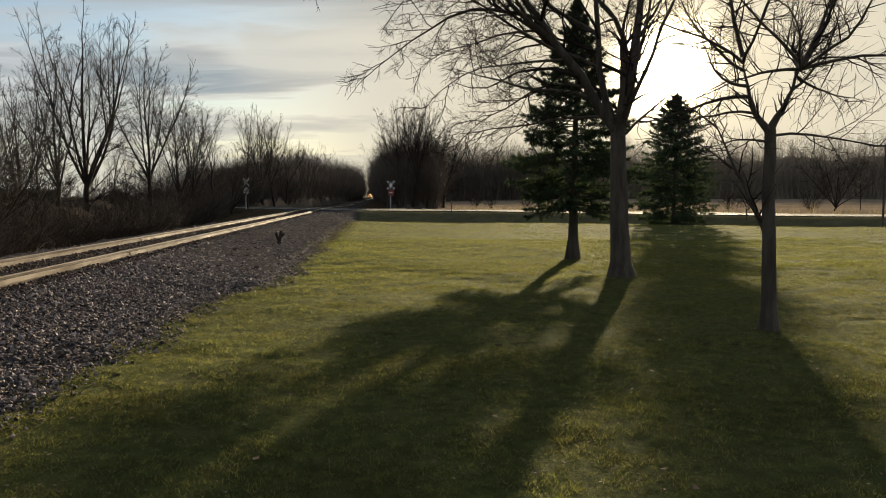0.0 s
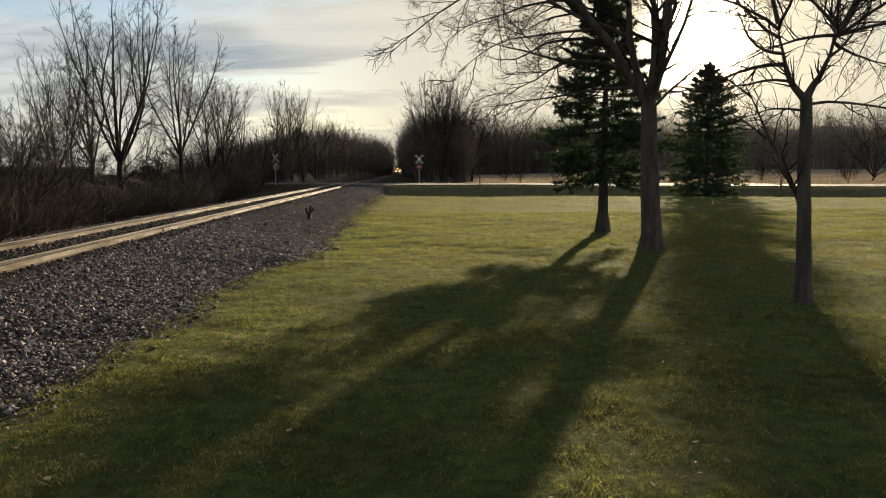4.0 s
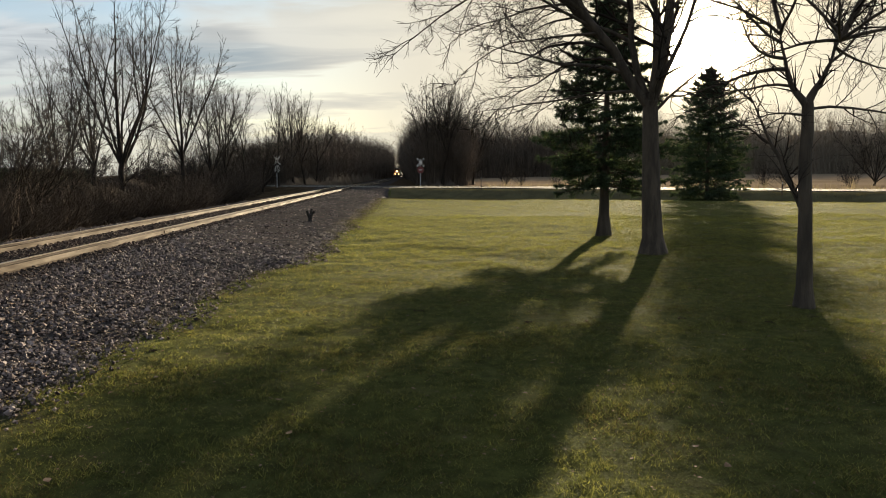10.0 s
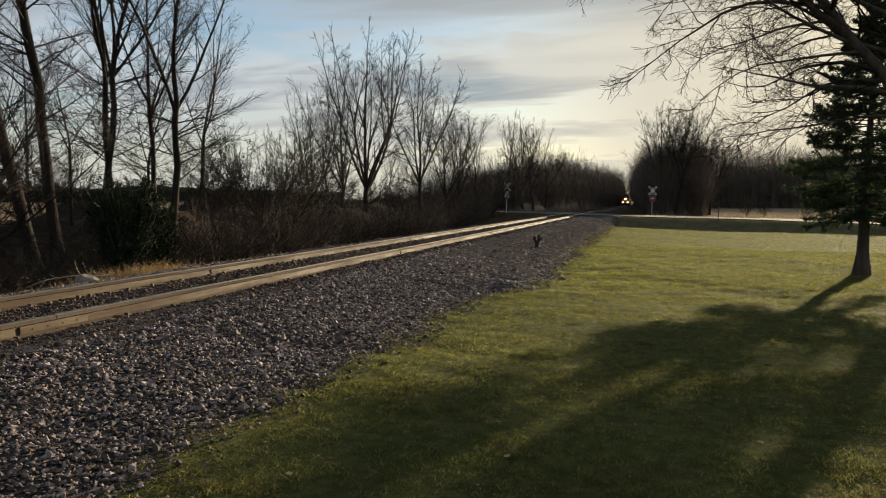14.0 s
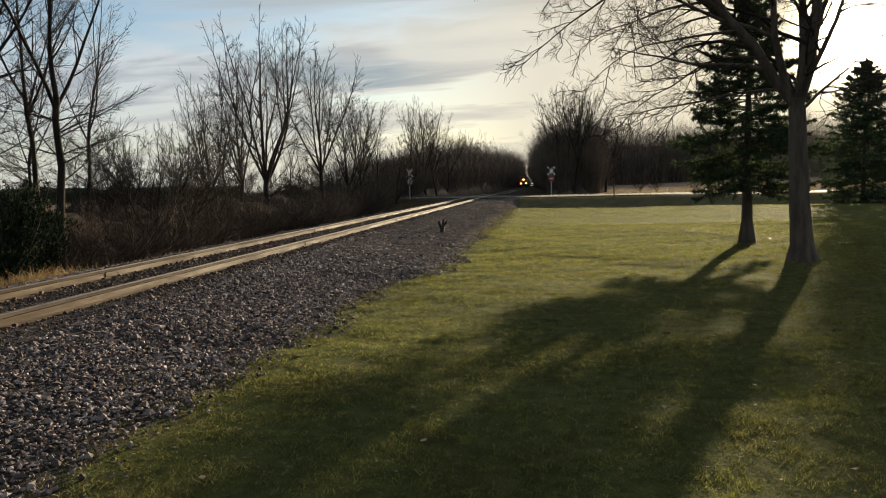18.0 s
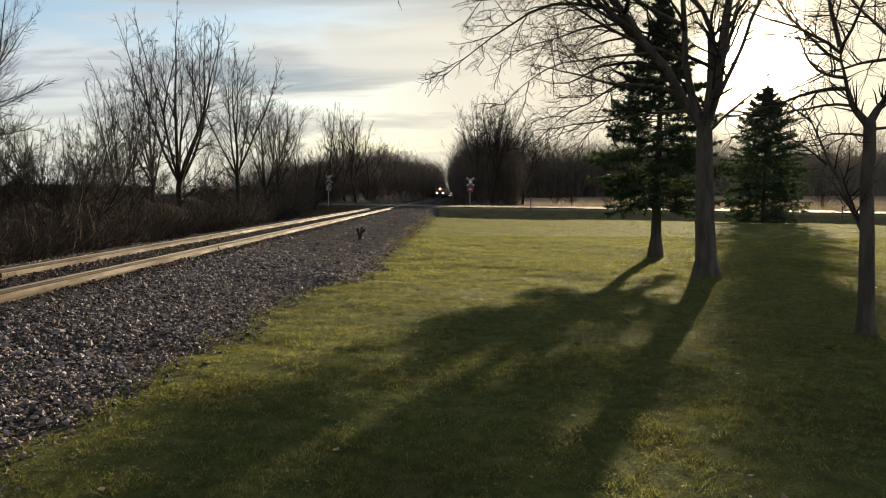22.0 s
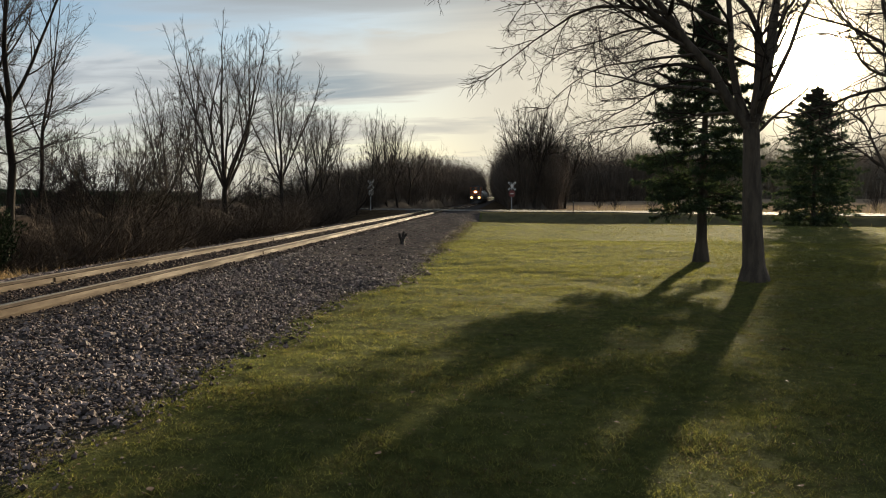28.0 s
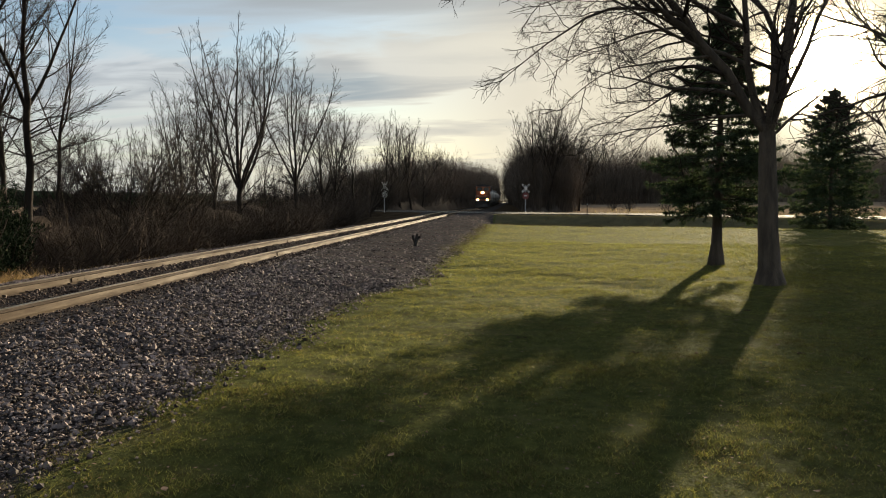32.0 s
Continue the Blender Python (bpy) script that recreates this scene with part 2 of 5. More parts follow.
M = dict(
    lawn=ground_material(),
    verge=material("verge_grass", (0.115, 0.105, 0.06), (0.07, 0.064, 0.038), 0.8, 1.0, bump=0.8, fine=24, gloss=0.0),
    scrub=material("leaf_litter_soil", (0.075, 0.055, 0.035), (0.03, 0.023, 0.016), 0.9, 1.0, bump=0.9, fine=18, gloss=0.0),
    field=material("stubble_field", (0.26, 0.20, 0.145), (0.19, 0.145, 0.10), 0.05, 1.0, bump=0.6, fine=1.4, gloss=0.0),
    asphalt=material("asphalt", (0.10, 0.095, 0.09), (0.06, 0.058, 0.056), 0.5, 0.95, bump=0.5, fine=30, gloss=0.04),
    paint=material("road_paint", (0.7, 0.68, 0.6), None, 3, 0.6),
    bed=material("ballast_bed", (0.078, 0.070, 0.068), (0.035, 0.031, 0.030), 22, 1.0, bump=1.0, fine=45, gloss=0.0),
    stone=material("ballast_stone", (0.192, 0.156, 0.146), (0.074, 0.054, 0.048), 9, 0.8, bump=0.3, vary=0.85, fine=90, gloss=0.2),
    dirty_stone=material("oil_stained_ballast", (0.088, 0.062, 0.050), (0.038, 0.027, 0.022), 9, 0.85, bump=0.3, vary=0.6, fine=90, gloss=0.15),
    rail=material("rusted_rail_steel", (0.092, 0.065, 0.038), (0.050, 0.034, 0.022), 5, 0.8, 0.0, 0.15, fine=60, stretch=(1, 0.15, 1), gloss=0.14),
    # Rust darkened further: shade under and beside the rail head, put into the colour.
    headside=material("rail_head_side_shade_rust", (0.060, 0.043, 0.032), (0.036, 0.027, 0.021), 4, 0.85, 0.0, 0.2, fine=60, stretch=(1, 0.15, 1), gloss=0.1),
    railhead=material("polished_rail_head", (0.44, 0.34, 0.22), (0.32, 0.24, 0.15), 2, 0.38, 1.0, 0.05, stretch=(1, 0.1, 1)),
    iron=material("dark_rusted_iron", (0.10, 0.065, 0.045), (0.04, 0.03, 0.025), 12, 0.75, 0.3, 0.3),
    tie=material("creosoted_timber", (0.085, 0.065, 0.05), (0.035, 0.028, 0.024), 6, 0.9, 0.0, 0.6, vary=0.25, stretch=(0.3, 3, 3)),
    bark=material("grey_brown_bark", (0.082, 0.061, 0.043), (0.036, 0.028, 0.021), 7, 0.92, 0.0, 1.0, 26, 50, 0.0, 0.0, (1, 1, 0.22)),
    # Darker copy of bark: the unlit side of backlit trunks, put into the colour.
    dark_bark=material("dark_backlit_bark", (0.035, 0.028, 0.023), (0.019, 0.016, 0.013), 7, 0.95, 0.0, 1.0, 26, 50, 0.0, 0.0, (1, 1, 0.22), 0.1),
    twig=material("dark_twigs", (0.036, 0.028, 0.022), (0.022, 0.017, 0.014), 4, 0.95, vary=0.25, gloss=0.1),
    needle=material("spruce_needles", (0.060, 0.085, 0.048), (0.030, 0.046, 0.027), 3, 0.8, vary=0.35, sheer=0.28, gloss=0.2),
    cedar=material("dark_cedar_foliage", (0.03, 0.045, 0.022), (0.014, 0.02, 0.012), 3, 0.95, vary=0.3, gloss=0.03),
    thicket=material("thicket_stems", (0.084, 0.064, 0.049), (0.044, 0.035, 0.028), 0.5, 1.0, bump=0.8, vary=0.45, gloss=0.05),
    # Paler than thicket: haze over the woods is painted into the next two colours.
    woods=material("hazed_woods_stems", (0.135, 0.108, 0.086), (0.078, 0.063, 0.051), 0.3, 1.0, bump=0.8, vary=0.4, gloss=0.05),
    hazed_thicket=material("hazed_far_woods", (0.30, 0.25, 0.195), (0.22, 0.185, 0.145), 0.08, 1.0, bump=0.8, vary=0.3, gloss=0.05),
    blade=material("grass_blades", (0.178, 0.176, 0.054), (0.058, 0.067, 0.022), 9.0, 0.55, bump=0.0, vary=0.5, sheer=0.62, gloss=0.32),
    weed=material("brown_green_weeds", (0.10, 0.088, 0.048), (0.06, 0.052, 0.03), 1.5, 0.9, bump=0.0, vary=0.5, sheer=0.3, gloss=0.05),
    straw=material("dry_straw", (0.22, 0.148, 0.085), (0.13, 0.088, 0.05), 2.0, 0.75, bump=0.0, vary=0.35, sheer=0.4),
    pale_straw=material("pale_dead_grass", (0.30, 0.24, 0.175), (0.20, 0.16, 0.115), 0.6, 0.8, bump=0.0, vary=0.35, sheer=0.3),
    thatch=material("dead_lawn_thatch", (0.14, 0.108, 0.052), (0.075, 0.058, 0.03), 5.0, 0.9, bump=0.0, vary=0.5, sheer=0.45, gloss=0.04),
    soil=material("dark_crumbled_soil", (0.070, 0.053, 0.036), (0.036, 0.028, 0.020), 14, 1.0, bump=0.5, vary=0.3, gloss=0.05),
    leaf=material("fallen_leaf", (0.17, 0.10, 0.055), (0.10, 0.06, 0.03), 12, 0.8, bump=0.1, vary=0.4),
    # Pale tone that paints tiny glints on the grass.
    pale=material("pale_glint_leaf", (0.42, 0.36, 0.27), (0.30, 0.25, 0.18), 12, 0.3, bump=0.1, vary=0.3),
    chalk=material("pale_broken_stone", (0.20, 0.16, 0.125), (0.13, 0.10, 0.08), 6, 0.85, bump=0.5),
    dead=material("barkless_dead_wood", (0.42, 0.34, 0.25), (0.26, 0.20, 0.14), 5, 0.8, stretch=(0.3, 2, 2)),
    char=material("weathered_black_wood", (0.035, 0.03, 0.026), (0.018, 0.016, 0.014), 14, 0.9, bump=0.8),
    white=material("white_sign_paint", (0.68, 0.66, 0.63), (0.52, 0.50, 0.47), 6, 0.45),
    black=material("black_sign_paint", (0.02, 0.02, 0.02), None, 6, 0.5),
    red=material("red_sign_paint", (0.17, 0.03, 0.028), (0.12, 0.025, 0.025), 6, 0.45),
    zinc=material("galvanised_steel", (0.45, 0.46, 0.47), (0.32, 0.33, 0.34), 8, 0.5, 0.2),
    orange=material("orange_locomotive_paint", (0.30, 0.095, 0.032), (0.20, 0.066, 0.025), 0.9, 0.45),
    dark=material("black_locomotive_paint", (0.035, 0.034, 0.034), (0.02, 0.02, 0.02), 0.9, 0.45),
    grime=material("sooty_steel", (0.06, 0.055, 0.05), (0.03, 0.028, 0.026), 2.0, 0.7, 0.3),
    tank=material("grey_white_wagon_paint", (0.72, 0.71, 0.68), (0.55, 0.52, 0.48), 0.7, 0.5),
    glass=material("cab_window_glass", (0.03, 0.035, 0.04), (0.02, 0.025, 0.03), 1.0, 0.08, gloss=0.8),
    # Glowing disc that imitates the orange halo round each lit lens.
    reflector=glowing("lamp_halo_glow", (1.0, 0.42, 0.13), 2.5),
    headlight=glowing("headlight_lens", (1.0, 0.66, 0.31), 9.0),
    ditchlight=glowing("ditch_light_lens", (1.0, 0.60, 0.25), 7.0),
)


# ---- mesh helpers ----
def sheet(name, verts, faces, mats, index=None, smooth=False):
    """A mesh from arrays of corners and of faces that all have the same number of corners."""
    verts, faces = np.asarray(verts, np.float32), np.asarray(faces, np.int32)
    me = bpy.data.meshes.new(name)
    count, size = faces.shape
    me.vertices.add(len(verts))
    me.vertices.foreach_set("co", verts.ravel())
    me.loops.add(count * size)
    me.loops.foreach_set("vertex_index", faces.ravel())
    me.polygons.add(count)
    me.polygons.foreach_set("loop_start", np.arange(0, count * size, size, dtype=np.int32))
    if index is not None:
        me.polygons.foreach_set("material_index", np.asarray(index, np.int32))
    me.polygons.foreach_set("use_smooth", np.full(count, smooth))
    for mat in mats if isinstance(mats, (list, tuple)) else [mats]:
        me.materials.append(mat)
    me.update(calc_edges=True)
    return me


def part(name, data, mat, parent, label=""):
    """Links a bmesh or a mesh as one object under a thing or a part."""
    if isinstance(data, bmesh.types.BMesh):
        me = bpy.data.meshes.new(name)
        bmesh.ops.recalc_face_normals(data, faces=data.faces[:])
        data.to_mesh(me)
        data.free()
        me.materials.append(mat)
        data = me
    ob = new(name, data)
    ob.parent = parent
    return tagged(ob, label)


def thing(name, m, label, category, group="", kind=""):
    ob = new(name)
    ob.matrix_basis = m
    ob.empty_display_size = 0.2
    return tagged(ob, label, category, group, kind)


def box(bm, x0, x1, y0, y1, z0, z1, bevel=0.0):
    made = bmesh.ops.create_cube(bm, size=1.0, matrix=Matrix.Translation(((x0 + x1) / 2, (y0 + y1) / 2, (z0 + z1) / 2)) @ Matrix.Diagonal((x1 - x0, y1 - y0, z1 - z0, 1)))
    if bevel:
        edges = {e for v in made["verts"] for e in v.link_edges}
        bmesh.ops.bevel(bm, geom=list(edges), offset=bevel, segments=2, affect="EDGES", profile=0.6)
    return bm


def rod(bm, a, b, r, r2=None, sides=10):
    a, b = Vector(a), Vector(b)
    turn = (b - a).to_track_quat("Z", "Y").to_matrix().to_4x4()
    bmesh.ops.create_cone(bm, cap_ends=True, segments=sides, radius1=r, radius2=r if r2 is None else r2, depth=(b - a).length, matrix=Matrix.Translation((a + b) / 2) @ turn)
    return bm


def fresh():
    return bmesh.new()


# ---- branching plants ----
def unit(v):
    return v / np.maximum(np.linalg.norm(v, axis=-1, keepdims=True), 1e-9)


def run_out(rng, start, way, length, points, wobble, rise):
    """Polylines that set out from start along way, wander and bend up (or down)."""
    count = len(start)
    line = np.zeros((count, points, 3))
    line[:, 0] = start
    step = (np.asarray(length) / (points - 1))[:, None]
    way = unit(way)
    for i in range(1, points):
        way = unit(way + rng.normal(0, wobble, (count, 3)) + np.array([0, 0, rise]))
        line[:, i] = line[:, i - 1] + way * step
    return line


def shoots(rng, line, rad, per, first, angle, ratio, points, wobble, rise, thin, power=0.6, low=0.0015, level=1.0, top=0.96):
    """Side branches on polylines: per branches on each, from the share first of its length on."""
    count, n = rad.shape
    s = first + (top - first) * (np.arange(per)[None, :] + rng.random((count, per))) / per
    at = s * (n - 1)
    i = np.minimum(at.astype(int), n - 2)
    f = (at - i)[..., None]
    rows = np.arange(count)[:, None]
    a, b = line[rows, i], line[rows, i + 1]
    start = (a * (1 - f) + b * f).reshape(-1, 3)
    tangent = unit((b - a).reshape(-1, 3))
    side = unit(unit(np.cross(tangent, rng.normal(0, 1, tangent.shape))) * [1.0, 1.0, level])
    lean = np.radians(rng.normal(angle, angle * 0.22, len(start)))[:, None]
    total = np.linalg.norm(np.diff(line, axis=1), axis=2).sum(1)
    length = (total[:, None] * ratio * (1.02 - s) ** power * rng.uniform(0.65, 1.2, s.shape)).reshape(-1)
    thick = (rad[rows, i] * (1 - f[..., 0]) + rad[rows, i + 1] * f[..., 0]).reshape(-1) * thin
    out = run_out(rng, start, np.cos(lean) * tangent + np.sin(lean) * side, length, points, wobble, rise)
    return out, np.maximum(low, thick[:, None] * np.linspace(1, 0.22, points)[None, :])


def tubes(line, rad, sides):
    """Corners and four-sided faces of tapered tubes along polylines."""
    count, n = rad.shape
    tangent = unit(np.gradient(line, axis=1))
    across = unit(np.cross(tangent, np.array([0.31, 0.53, 0.79])))
    upper = np.cross(tangent, across)
    turn = np.arange(sides) * 2 * np.pi / sides
    ring = line[:, :, None, :] + rad[:, :, None, None] * (np.cos(turn)[:, None] * across[:, :, None, :] + np.sin(turn)[:, None] * upper[:, :, None, :])
    start = (np.arange(count)[:, None, None] * n + np.arange(n - 1)[None, :, None]) * sides
    k = np.arange(sides)[None, None, :]
    j = (k + 1) % sides
    faces = np.stack([start + k, start + j, start + sides + j, start + sides + k], -1).reshape(-1, 4)
    return ring.reshape(-1, 3), faces


def spikes(rng, line, rad):
    """Corners of one thin triangle for each polyline: the cheapest of twigs."""
    a, b = line[:, 0], line[:, -1]
    across = unit(np.cross(b - a, rng.normal(0, 1, a.shape))) * rad[:, :1]
    return np.stack([a - across, a + across, b], 1).reshape(-1, 3)


def ribbons(line, rad):
    """Flat tapered strips along polylines, for twigs too thin to show a round."""
    count, n = rad.shape
    tangent = unit(np.gradient(line, axis=1))
    across = unit(np.cross(tangent, np.array([0.71, -0.63, 0.31]))) * rad[..., None]
    verts = np.stack([line - across, line + across], 2).reshape(-1, 3)
    i = (np.arange(count)[:, None] * n + np.arange(n - 1)[None, :]).ravel() * 2
    return verts, np.stack([i, i + 1, i + 3, i + 2], 1)


def bundle(name, sets, mat, smooth=True):
    """One mesh of several sets of tubes (polylines, radii, sides); with no sides, of ribbons."""
    verts, faces, base = [], [], 0
    for line, rad, sides in sets:
        v, f = tubes(line, rad, sides) if sides else ribbons(line, rad)
        verts.append(v)
        faces.append(f + base)
        base += len(v)
    return sheet(name, np.concatenate(verts), np.concatenate(faces), mat, smooth=smooth)


def limb(rng, start, tilt, way, length, r0, points=11, wobble=0.07, rise=0.02):
    """One main limb: tilt degrees from upright, toward way degrees from +x, anticlockwise."""
    t, w = radians(tilt), radians(way)
    line = run_out(rng, np.array([start], float), np.array([[math.sin(t) * math.cos(w), math.sin(t) * math.sin(w), math.cos(t)]]), np.array([length]), points, wobble, rise)
    return line, (r0 * np.linspace(1, 0.2, points) ** 1.5)[None, :]


def trunk_line(height, lean, r0, points=9, bend=0.03, seed=0):
    rng = np.random.default_rng(seed)
    z = np.linspace(0, 1, points)
    line = np.stack([lean[0] * z + np.cumsum(rng.normal(0, bend, points)) * z, lean[1] * z + np.cumsum(rng.normal(0, bend, points)) * z, height * z - 0.06], 1)
    flare = 1 + 0.55 * np.exp(-z * height / 0.16)
    return line[None], (r0 * flare * (1 - 0.28 * z))[None]


def stack(sets, points):
    """Joins polylines that have the same number of points."""
    return np.concatenate([s[0] for s in sets]), np.concatenate([s[1] for s in sets])


def leafless_tree(seed, trunk, limbs, orders, crook=0.07, mats=("bark", "twig"), least=0.16, power=0.45, top=0.88, cap=0.04):
    """Meshes of a bare tree's trunk with its limbs and of its branches. limbs: (height share, tilt, way, length, radius, rise); a share
    of 2 and more sets out from an earlier limb, counted from 2.
    orders: rows for shoots()."""
    rng = np.random.default_rng(seed)
    stem, stem_r = trunk
    main = []
    for share, tilt, way, length, r, rise in limbs:
        base, part_way = (stem[0], share) if share <= 1 else (main[int(share) - 2][0][0], share % 1)
        at = part_way * (len(base) - 1)
        i = min(int(at), len(base) - 2)
        start = base[i] * (1 - at + i) + base[i + 1] * (at - i)
        main.append(limb(rng, start, tilt, way, length, r, wobble=crook, rise=rise))
    limb_set = stack(main, 11)
    trunk_mesh = bundle("trunk", [(stem, stem_r, 12), (*limb_set, 8)], M[mats[0]])
    sets, line, rad = [], *limb_set
    for k, (per, first, angle, ratio, points, wobble, rise, thin, low) in enumerate(orders):
        line, rad = shoots(rng, line, rad, per, first, angle, ratio, points, wobble, rise, thin, power=power, low=low, top=top)
        long = np.linalg.norm(line[:, -1] - line[:, 0], axis=1) > least
        line, rad = line[long], np.minimum(rad[long], cap) * np.linspace(1.0, 0.45, points)[None]
        sets.append((line, rad, 5 if k == 0 else 3 if k < len(orders) - 1 else 0))
    return trunk_mesh, bundle("crown", sets, M[mats[1]])


def plant_tree(meshes, m, name, label, group=""):
    tree = thing(name, m, label, "tree", group)
    part("trunk", meshes[0], None, tree)
    part("crown", meshes[1], None, tree)
    return tree


# ---- the lie of the land ----
TRACK_X, GAUGE = -6.43, 1.505          # middle of the track; railhead to railhead
ROAD_AT, ROAD_WAY = np.array([1.5, 72.5]), np.array([0.7602, -0.6497])
ROAD_OUT = np.array([0.6497, 0.7602])  # across the road, away from the lawn


def rail_top(y):
    """Height of the rails: level, then falling gently beyond the road crossing."""
    y = np.asarray(y, float)
    s = np.clip((y - 78) / 62, 0, 1)
    return 0.40 - 0.40 * s * s * (3 - 2 * s)


def across_road(x, y):
    return (np.asarray(x) - ROAD_AT[0]) * ROAD_OUT[0] + (np.asarray(y) - ROAD_AT[1]) * ROAD_OUT[1]


def past_lawn(x, y):
    """How far a place lies beyond the lawn's far edge."""
    return (np.asarray(x) + 1.7) * 0.349 + (np.asarray(y) - 48.8) * 0.937


def blend(v, a, b):
    s = np.clip((np.asarray(v, float) - a) / (b - a), 0, 1)
    return s * s * (3 - 2 * s)


def lumps(x, y):
    """The uneven turf of an old lawn: low waves a stride or two long, with worm-cast bumps between."""
    z = 0.0
    for turn, long, high in ((0.2, 2.9, 0.009), (1.1, 2.1, 0.006), (1.7, 1.35, 0.004), (2.5, 1.7, 0.006), (1.35, 0.83, 0.0045), (0.6, 0.71, 0.0035), (2.0, 0.58, 0.003)):
        k = 6.283 / long
        z = z + high * np.sin(k * (x * math.cos(turn) + y * math.sin(turn)) + 1.9 * np.sin(0.37 * k * (y * math.cos(turn) - x * math.sin(turn)) + turn * 9))
    return z


def land(x, y):
    """Height of the ground."""
    x, y = np.asarray(x, float), np.asarray(y, float)
    swell = 0.035 * np.sin(x * 0.31 + 1.0) * np.cos(y * 0.23) + 0.02 * np.sin(x * 0.9 + y * 0.7)
    z = swell * blend(np.hypot(x, y), 3, 10)
    z = z + lumps(x, y) * (1 - blend(np.hypot(x, y), 60, 90))
    u = across_road(x, y)
    away = np.hypot(x, y)
    # the ditch between lawn and road, the road's low bank and the field behind
    z = z - 0.5 * blend(past_lawn(x, y), 0.0, 2.4) * blend(x, -3.2, -1.2) * (1 - blend(u, -8.2, -4.4)) + 0.33 * blend(u, -8.2, -4.2)
    z = z - 0.30 * blend(u, 4.8, 12) + 0.9 * blend(u, 30, 240) * blend(x, -5, 60)
    # the scrub left of the line lies a little lower
    z = z - 0.38 * blend(-x, 9.0, 12.5) * (1 - blend(np.abs(u), 5, 12) * 0) * (1 - blend(u, -12, -4) * (1 - blend(u, 5, 14)))
    # the ballast bank
    bed = rail_top(y) - 0.156
    right = blend(-x, -lawn_edge(y) - 0.1, 5.0)
    left = 1 - blend(-x, 8.0, 9.6)
    bank = np.where(x > -6.5, right, left)
    return z * (1 - bank) + bed * bank


def steps(*runs):
    """Grid lines: (end, spacing) after the first value."""
    out = [runs[0]]
    for end, gap in runs[1:]:
        count = max(1, round((end - out[-1]) / gap))
        out.extend(np.linspace(out[-1], end, count + 1)[1:])
    return np.array(out)


def build_ground():
    xs = steps(-1800, (-300, 150), (-80, 20), (-30, 3), (-12, 0.9), (-1, 0.2), (8, 0.3), (40, 0.8), (90, 4), (300, 21), (1800, 150))
    ys = steps(-600, (-60, 60), (-10, 5), (2, 0.4), (20, 0.2), (50, 0.25), (95, 0.4), (160, 3.5), (520, 18), (3200, 200))
    gx, gy = np.meshgrid(xs, ys)
    gz = land(gx, gy)
    # the heaped stone of the bank, beyond where single stones can be told
    rng = np.random.default_rng(3)
    heap = (gx < lawn_edge(gy) - 0.3) & (gx > -9.2) & (gy > 9) & (gy < 110)
    under = np.abs(gx - TRACK_X) < 1.45
    gz = gz + heap * np.where(under, -0.006, 1.0) * np.abs(rng.normal(0, 0.034, gx.shape)) * blend(gy, 9, 20)
    verts = np.stack([gx, gy, gz], -1).reshape(-1, 3)
    w = len(xs)
    i = (np.arange(len(ys) - 1)[:, None] * w + np.arange(w - 1)[None, :]).ravel()
    faces = np.stack([i, i + 1, i + w + 1, i + w], 1)
    mid = verts[faces].mean(1)
    u = across_road(mid[:, 0], mid[:, 1])
    index = np.zeros(len(faces), int)                         # lawn
    index[(past_lawn(mid[:, 0], mid[:, 1]) > 0.3) & (mid[:, 0] > -1.5)] = 1               # verge and ditch
    index[(mid[:, 0] < lawn_edge(mid[:, 1]) - 0.45) & (mid[:, 0] > -9.3)] = 3
    index[(u > -17) & (mid[:, 0] < lawn_edge(mid[:, 1])) & (mid[:, 0] > -9.3)] = 3
    index[mid[:, 0] <= -9.3] = 2                              # scrub
    index[(u > 7.5) & (mid[:, 0] > -3.0)] = 2
    index[(u > 7.5) & (mid[:, 0] > 4.0)] = 4                 # field
    index[(mid[:, 0] < -32) & (mid[:, 1] < 400)] = 4
    me = sheet("ground", verts, faces, [M["lawn"], M["verge"], M["scrub"], M["bed"], M["field"]], index, True)
    tagged(new("ground", me), "mown green lawn running into scrub and stubble field", "ground", kind="structure")


build_ground()


def build_road():
    """A two-lane road across the line, with its gravel shoulders and edge lines."""
    def strip(name, half_in, half_out, lift, drop, mat, reach=(-260, 420)):
        s = steps(reach[0], (-30, 10), (60, 1.0), (reach[1], 15))
        edges = np.array([half_in, half_in, half_out, half_out])
        pts = ROAD_AT[None, None, :] + s[:, None, None] * ROAD_WAY + edges[None, :, None] * ROAD_OUT
        z = land(pts[..., 0], pts[..., 1])
        z[:] = np.maximum(z.mean(1, keepdims=True), 0.30) + lift
        z[:, 0] -= drop
        z[:, 3] -= drop
        verts = np.concatenate([pts, z[..., None]], -1).reshape(-1, 3)
        i = np.arange(len(s) - 1)[:, None] * 4 + np.arange(3)[None, :]
        faces = np.stack([i, i + 1, i + 5, i + 4], -1).reshape(-1, 4)
        return sheet(name, verts, faces, mat)
    road = tagged(new("road", strip("road", -3.5, 3.5, 0.06, 0.25, M["asphalt"])), "worn grey asphalt country road across the tracks", "road", kind="structure")
    for edge in (-3.2, 3.1):
        part("edge_line", strip("edge_line", edge, edge + 0.12, 0.066, 0.0, M["paint"], (8, 300)), None, road, "white painted edge line")
    part("centre_line", strip("centre_line", -0.06, 0.06, 0.066, 0.0, M["paint"], (10, 300)), None, road)


build_road()


